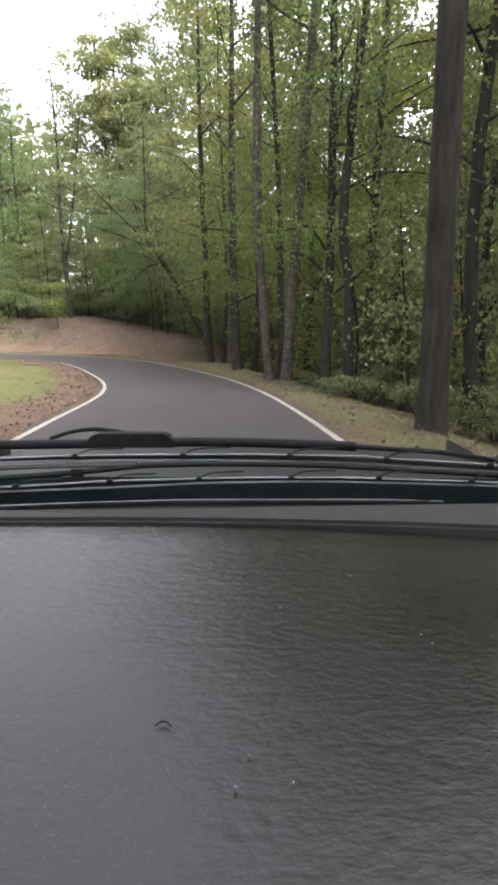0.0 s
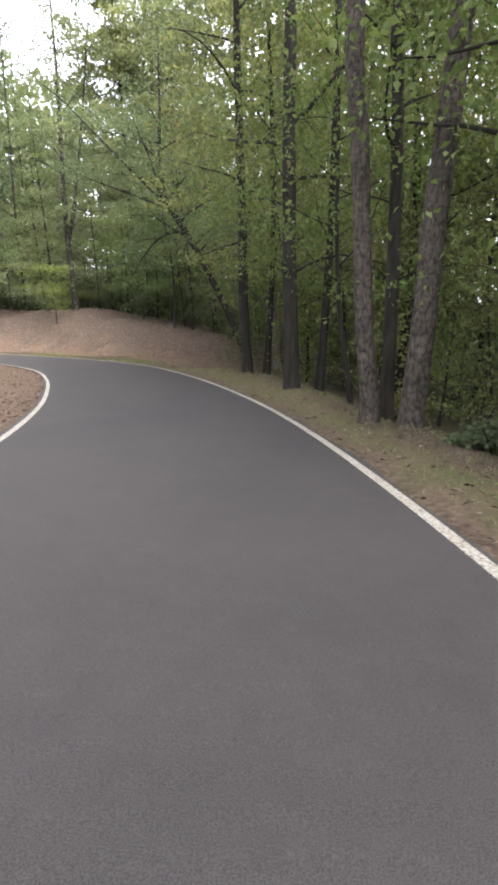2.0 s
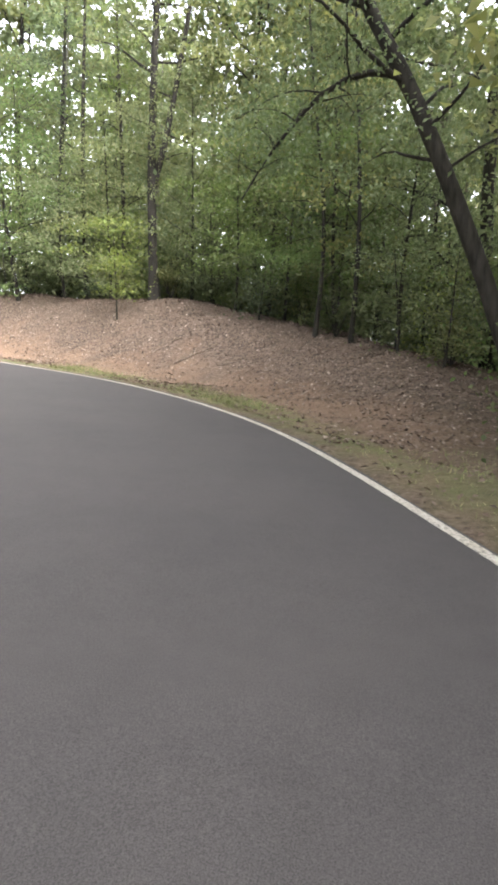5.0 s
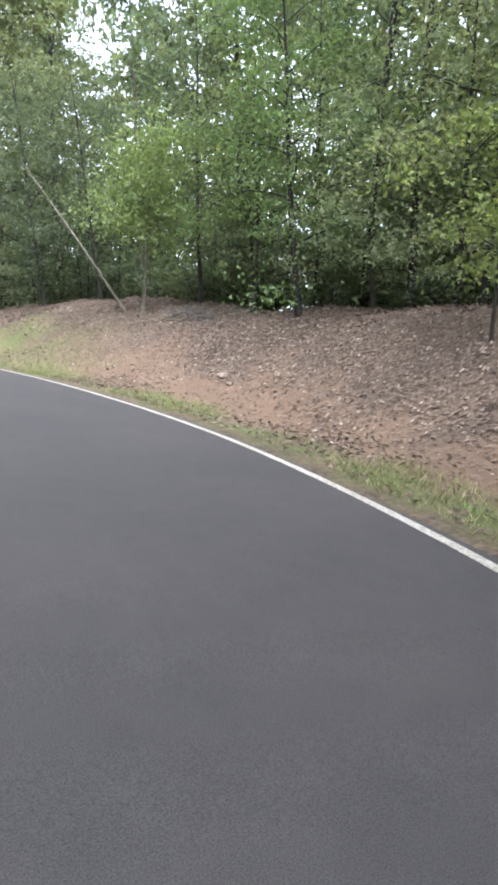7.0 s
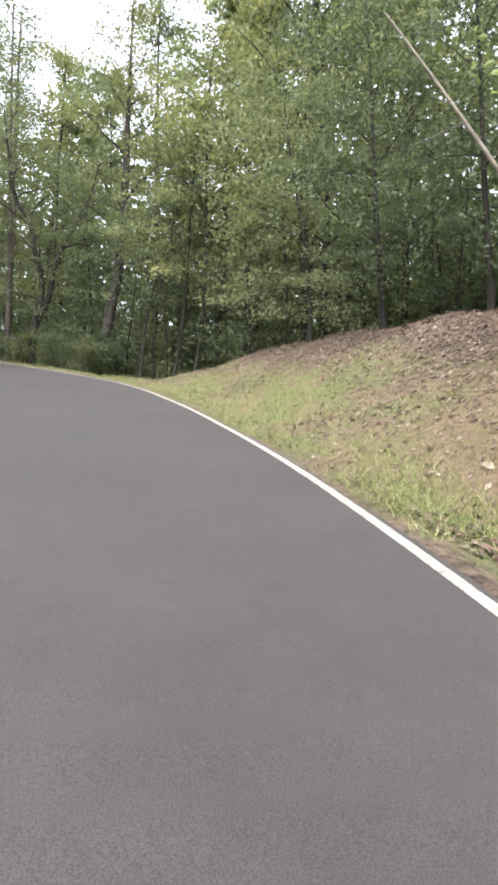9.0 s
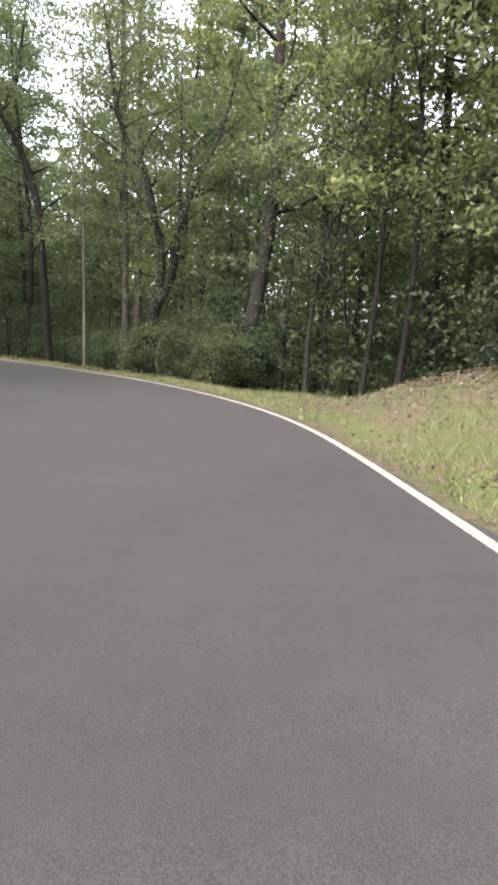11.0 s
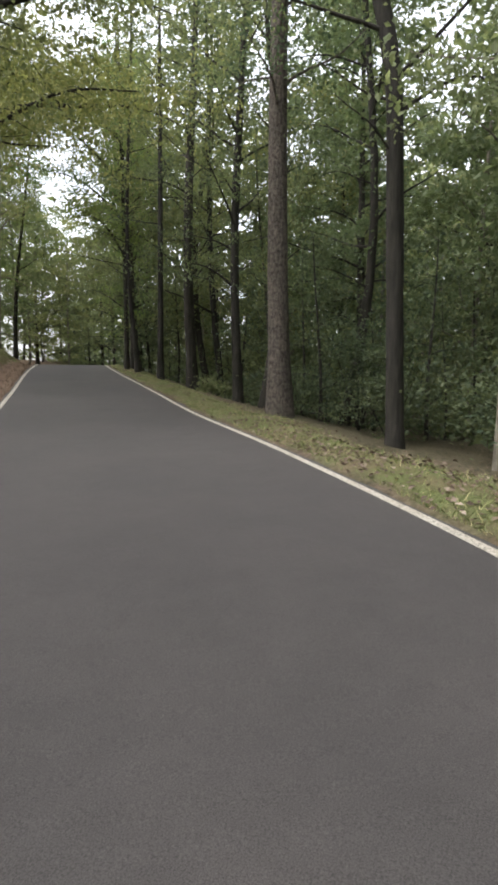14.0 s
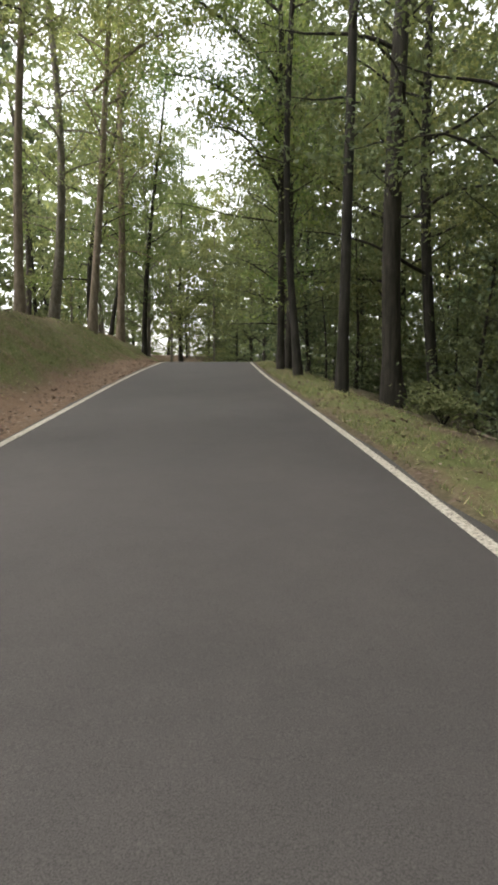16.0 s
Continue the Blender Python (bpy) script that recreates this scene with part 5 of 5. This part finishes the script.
    part("cowl", from_bm("cowl", slab(up([(-0.98, 0.893, -0.325), (0.82, 0.893, -0.325), (0.82, 1.14, -0.315), (-0.98, 1.14, -0.305)]), 0.03), COWL), car, "black plastic cowl under the wipers")
    # upper wiper: broad arm with its capped head, thin end, and a blade of two rails with clips and springs
    arm = rod("wiper_arm", [(-0.9, 1.08, -0.236), (-0.562, 1.08, -0.2296), (-0.495, 1.08, -0.2285), (-0.326, 1.08, -0.2262), (-0.158, 1.08, -0.2228), (0.0, 1.08, -0.2241), (0.19, 1.08, -0.231), (0.212, 1.08, -0.2333)], 0.022, 0.017, BLACK, car, "matt black wiper arm")
    rod("arm_end", [(0.206, 1.075, -0.2311), (0.29, 1.075, -0.2368), (0.38, 1.075, -0.2426), (0.496, 1.075, -0.2599), (0.62, 1.075, -0.283)], 0.014, 0.009, BLACK, arm)
    bm = bmesh.new()
    face = bm.faces.new([bm.verts.new((x, 1.066, z + top)) for x, z in ((-0.318, -0.232), (-0.316, -0.2162), (-0.312, -0.2105), (-0.303, -0.206), (-0.295, -0.2038), (-0.171, -0.2038), (-0.162, -0.207), (-0.156, -0.2117), (-0.15, -0.218), (-0.148, -0.232))])
    out = bmesh.ops.extrude_face_region(bm, geom=[face])
    bmesh.ops.translate(bm, vec=(0, 0.03, 0), verts=[v for v in out["geom"] if isinstance(v, bmesh.types.BMVert)])
    bmesh.ops.recalc_face_normals(bm, faces=bm.faces)
    bmesh.ops.bevel(bm, geom=list(bm.edges), offset=0.0012, segments=2, affect="EDGES")
    part("pivot_cap", from_bm("pivot_cap", bm, BLACK), arm)
    screw(-0.232, 1.064, -0.2105, arm)
    screw(0.193, 1.066, -0.2275, arm)
    rod("linkage", [(-0.408, 1.12, -0.2239), (-0.384, 1.12, -0.2156), (-0.36, 1.12, -0.2086), (-0.319, 1.12, -0.2039), (-0.279, 1.12, -0.2074), (-0.225, 1.12, -0.218)], 0.012, 0.008, BLACK, arm)
    upper = [(-0.85, 1.03, -0.262), (-0.539, 1.03, -0.2476), (-0.474, 1.03, -0.2443), (-0.334, 1.03, -0.2388), (-0.13, 1.03, -0.2367), (0.0, 1.03, -0.2367), (0.085, 1.03, -0.2379), (0.214, 1.03, -0.2401), (0.264, 1.03, -0.2445), (0.441, 1.03, -0.2557), (0.62, 1.03, -0.271)]
    lower = [(-0.85, 1.03, -0.27), (-0.54, 1.03, -0.2553), (-0.475, 1.03, -0.252), (-0.335, 1.03, -0.2487), (-0.12, 1.03, -0.2477), (0.0, 1.03, -0.25), (0.064, 1.03, -0.2511), (0.193, 1.03, -0.2567), (0.345, 1.03, -0.2645), (0.477, 1.03, -0.2735), (0.62, 1.03, -0.285)]
    rod("upper_rail", upper, 0.008, 0.0036, STEEL, arm)
    rod("rubber_lip", [((a[0] + b[0]) / 2, 1.034, (a[2] + b[2]) / 2) for a, b in zip(upper, lower)], 0.008, 0.007, RUBBER, arm)
    rod("lower_rail", lower, 0.008, 0.0036, STEEL, arm)
    for x, z in ((-0.33, -0.2376), (-0.125, -0.2355), (0.077, -0.2366), (0.26, -0.2433), (0.458, -0.2565)):
        block("clip", x, 1.024, z - 0.001, (0.011, 0.012, 0.008), BLACK, arm)
        rod("spring", [(x + 0.006, 1.03, z + 0.002), (x + 0.022, 1.032, z + 0.0085), (x + 0.05, 1.034, z + 0.0105), (x + 0.09, 1.036, z + 0.0105)], 0.006, 0.0022, BLACK, arm)
    # lower wiper
    arm = rod("wiper_arm", [(-0.8, 1.0, -0.305), (-0.528, 1.0, -0.2804), (-0.464, 1.0, -0.275), (-0.332, 1.0, -0.2653), (-0.226, 1.0, -0.2545), (-0.169, 1.0, -0.2502), (0.0, 1.0, -0.2481), (0.167, 1.0, -0.2525), (0.4, 1.0, -0.266), (0.6, 1.0, -0.28)], 0.014, 0.0085, BLACK, car, "matt black wiper arm")
    # paler strip: the arm's lit surface put into the colour
    rod("cover_strip", [(-0.8, 1.012, -0.279), (-0.529, 1.012, -0.2632), (-0.465, 1.012, -0.2589), (-0.386, 1.012, -0.2557), (-0.212, 1.012, -0.2514)], 0.02, 0.006, PANEL, arm, "grey strip coloured as the wiper arm's lit surface")
    block("hinge", -0.318, 0.995, -0.2635, (0.028, 0.016, 0.013), BLACK, arm)
    upper = [(-0.8, 0.96, -0.306), (-0.508, 0.96, -0.285), (-0.447, 0.96, -0.2808), (-0.315, 0.96, -0.2735), (-0.249, 0.96, -0.2693), (-0.092, 0.96, -0.2652), (0.0, 0.96, -0.2631), (0.161, 0.96, -0.2632), (0.241, 0.96, -0.2653), (0.446, 0.96, -0.2727), (0.6, 0.96, -0.281)]
    lower = [(-0.8, 0.96, -0.315), (-0.509, 0.96, -0.2934), (-0.448, 0.96, -0.2892), (-0.315, 0.96, -0.284), (-0.2, 0.96, -0.279), (-0.092, 0.96, -0.2736), (0.0, 0.96, -0.2715), (0.11, 0.96, -0.2705), (0.242, 0.96, -0.2726), (0.447, 0.96, -0.279), (0.6, 0.96, -0.287)]
    rod("upper_rail", upper, 0.007, 0.0032, STEEL, arm)
    rod("rubber_lip", [((a[0] + b[0]) / 2, 0.964, (a[2] + b[2]) / 2) for a, b in zip(upper, lower)], 0.007, 0.006, RUBBER, arm)
    rod("lower_rail", lower, 0.007, 0.0032, STEEL, arm)
    for x, z in ((-0.417, -0.2768), (-0.248, -0.2665), (-0.089, -0.2624), (0.075, -0.2604), (0.231, -0.2615), (0.397, -0.2667)):
        block("clip", x, 0.955, z - 0.001, (0.01, 0.011, 0.007), BLACK, arm)
        rod("spring", [(x + 0.005, 0.96, z + 0.001), (x + 0.018, 0.962, z + 0.0065), (x + 0.04, 0.964, z + 0.0085), (x + 0.08, 0.966, z + 0.009)], 0.005, 0.002, BLACK, arm)
    # crumbs and a fibre on the dashboard
    for k, (x, y, size) in enumerate([(-0.009, 0.314, 0.0042), (0.0, 0.343, 0.003), (0.03, 0.319, 0.003), (-0.056, 0.329, 0.0022), (0.058, 0.575, 0.003), (0.171, 0.502, 0.003), (0.177, 0.487, 0.003), (0.034, 0.556, 0.0028), (0.12, 0.6, 0.0025), (0.02, 0.64, 0.003), (0.26, 0.44, 0.0025), (-0.12, 0.6, 0.0022), (0.3, 0.56, 0.0024)]):
        bm = bmesh.new()
        bmesh.ops.create_icosphere(bm, subdivisions=1, radius=size * 0.4, matrix=Matrix.Translation((x, y, top - 0.3 + size * 0.3)) @ Matrix.Diagonal((1, 1, 0.6, 1)))
        for v in bm.verts:
            v.co += Vector((noise.noise(v.co * 900 + Vector((k, 0, 0))), noise.noise(v.co * 900 + Vector((0, k, 0))), 0)) * size * 0.2
        part("crumb", from_bm("crumb", bm, SPECK), car, "pale crumb of dirt")
    rod("fibre", [(-0.072, 0.372, -0.2985), (-0.068, 0.376, -0.298), (-0.063, 0.375, -0.298), (-0.059, 0.371, -0.2985)], 0.0012, 0.0012, RUBBER, car)
    # unseen roof, added to shade the dashboard, with the two pillars of the open windscreen
    bm = bmesh.new()
    rows = []
    for y, z, w in ((0.28, 0.30, 0.60), (0.1, 0.335, 0.64), (-0.4, 0.36, 0.66), (-1.2, 0.34, 0.64), (-1.7, 0.26, 0.6)):
        rows.append([bm.verts.new((-0.08 + w * u, y - 0.05 * u * u, z + top - 0.05 * u ** 4)) for u in np.linspace(-1, 1, 9)])
    for a, c in zip(rows, rows[1:]):
        for i in range(8):
            bm.faces.new((a[i], a[i + 1], c[i + 1], c[i]))
    out = bmesh.ops.extrude_face_region(bm, geom=list(bm.faces))
    bmesh.ops.translate(bm, vec=(0, 0, 0.04), verts=[v for v in out["geom"] if isinstance(v, bmesh.types.BMVert)])
    bmesh.ops.recalc_face_normals(bm, faces=bm.faces)
    part("roof", from_bm("roof", bm, LACQUER, True), car, "unseen dark painted roof that shades the dashboard")
    # unseen pillars and doors, added to block sky light from the sides
    for side in (-1, 1):
        rod("pillar", [(-0.08 + side * 0.6, 0.24, 0.27), (-0.08 + side * 0.7, 0.6, 0.08), (-0.08 + side * 0.8, 0.95, -0.16), (-0.08 + side * 0.85, 1.15, -0.36)], 0.09, 0.07, LACQUER, car)
        bm = slab([(-0.08 + side * 0.9, -1.7, top - 0.40), (-0.08 + side * 0.9, 0.0, top - 0.42), (-0.08 + side * 0.84, 0.0, top - 0.40), (-0.08 + side * 0.84, -1.7, top - 0.38)][::side], 0.5)
        part("door", from_bm("door", bm, LACQUER), car)
        rod("door_pillar", [(-0.08 + side * 0.63, -0.55, 0.31), (-0.08 + side * 0.76, -0.52, 0.0), (-0.08 + side * 0.87, -0.5, -0.4)], 0.09, 0.05, LACQUER, car)
    # unseen back of the cabin, added to keep light from behind off the dashboard
    part("back_panel", from_bm("back_panel", slab([(-0.94, -1.7, top - 0.38), (0.78, -1.7, top - 0.38), (0.78, -1.64, top - 0.38), (-0.94, -1.64, top - 0.38)], 0.5), LACQUER), car)
    for side in (-1, 1):
        rod("rear_pillar", [(-0.08 + side * 0.58, -1.68, 0.26), (-0.08 + side * 0.8, -1.68, -0.1), (-0.08 + side * 0.86, -1.67, -0.4)], 0.1, 0.07, LACQUER, car)
    # bodywork down to the wheels
    bm = bmesh.new()
    rows = []
    for y, z, w in ((1.13, -0.31, 0.86), (1.5, -0.34, 0.87), (1.9, -0.40, 0.86), (2.15, -0.50, 0.82), (2.22, -0.75, 0.80), (2.2, -1.08, 0.78)):
        rows.append([bm.verts.new((-0.08 + w * u, y - 0.12 * u * u * (y > 2), z + top - 0.06 * u ** 4)) for u in np.linspace(-1, 1, 9)])
    for a, c in zip(rows, rows[1:]):
        for i in range(8):
            bm.faces.new((a[i], a[i + 1], c[i + 1], c[i]))
    part("bonnet", from_bm("bonnet", bm, LACQUER, True), car, "dark painted bonnet and nose")
    for side in (-1, 1):
        bm = slab([(-0.08 + side * 0.9, 0.0, top - 0.42), (-0.08 + side * 0.9, 2.1, top - 0.45), (-0.08 + side * 0.84, 2.1, top - 0.42), (-0.08 + side * 0.84, 0.0, top - 0.40)][::side], 0.42)
        part("wing", from_bm("wing", bm, LACQUER), car)
        wheel(car, -0.08 + side * 0.76, 1.6)
        wheel(car, -0.08 + side * 0.76, -1.1)
    bm = slab([(-0.94, -1.68, 0.42), (0.78, -1.68, 0.42), (0.78, 2.1, 0.42), (-0.94, 2.1, 0.42)], 0.16)
    part("floor_pan", from_bm("floor_pan", bm, BLACK), car)


build_car()
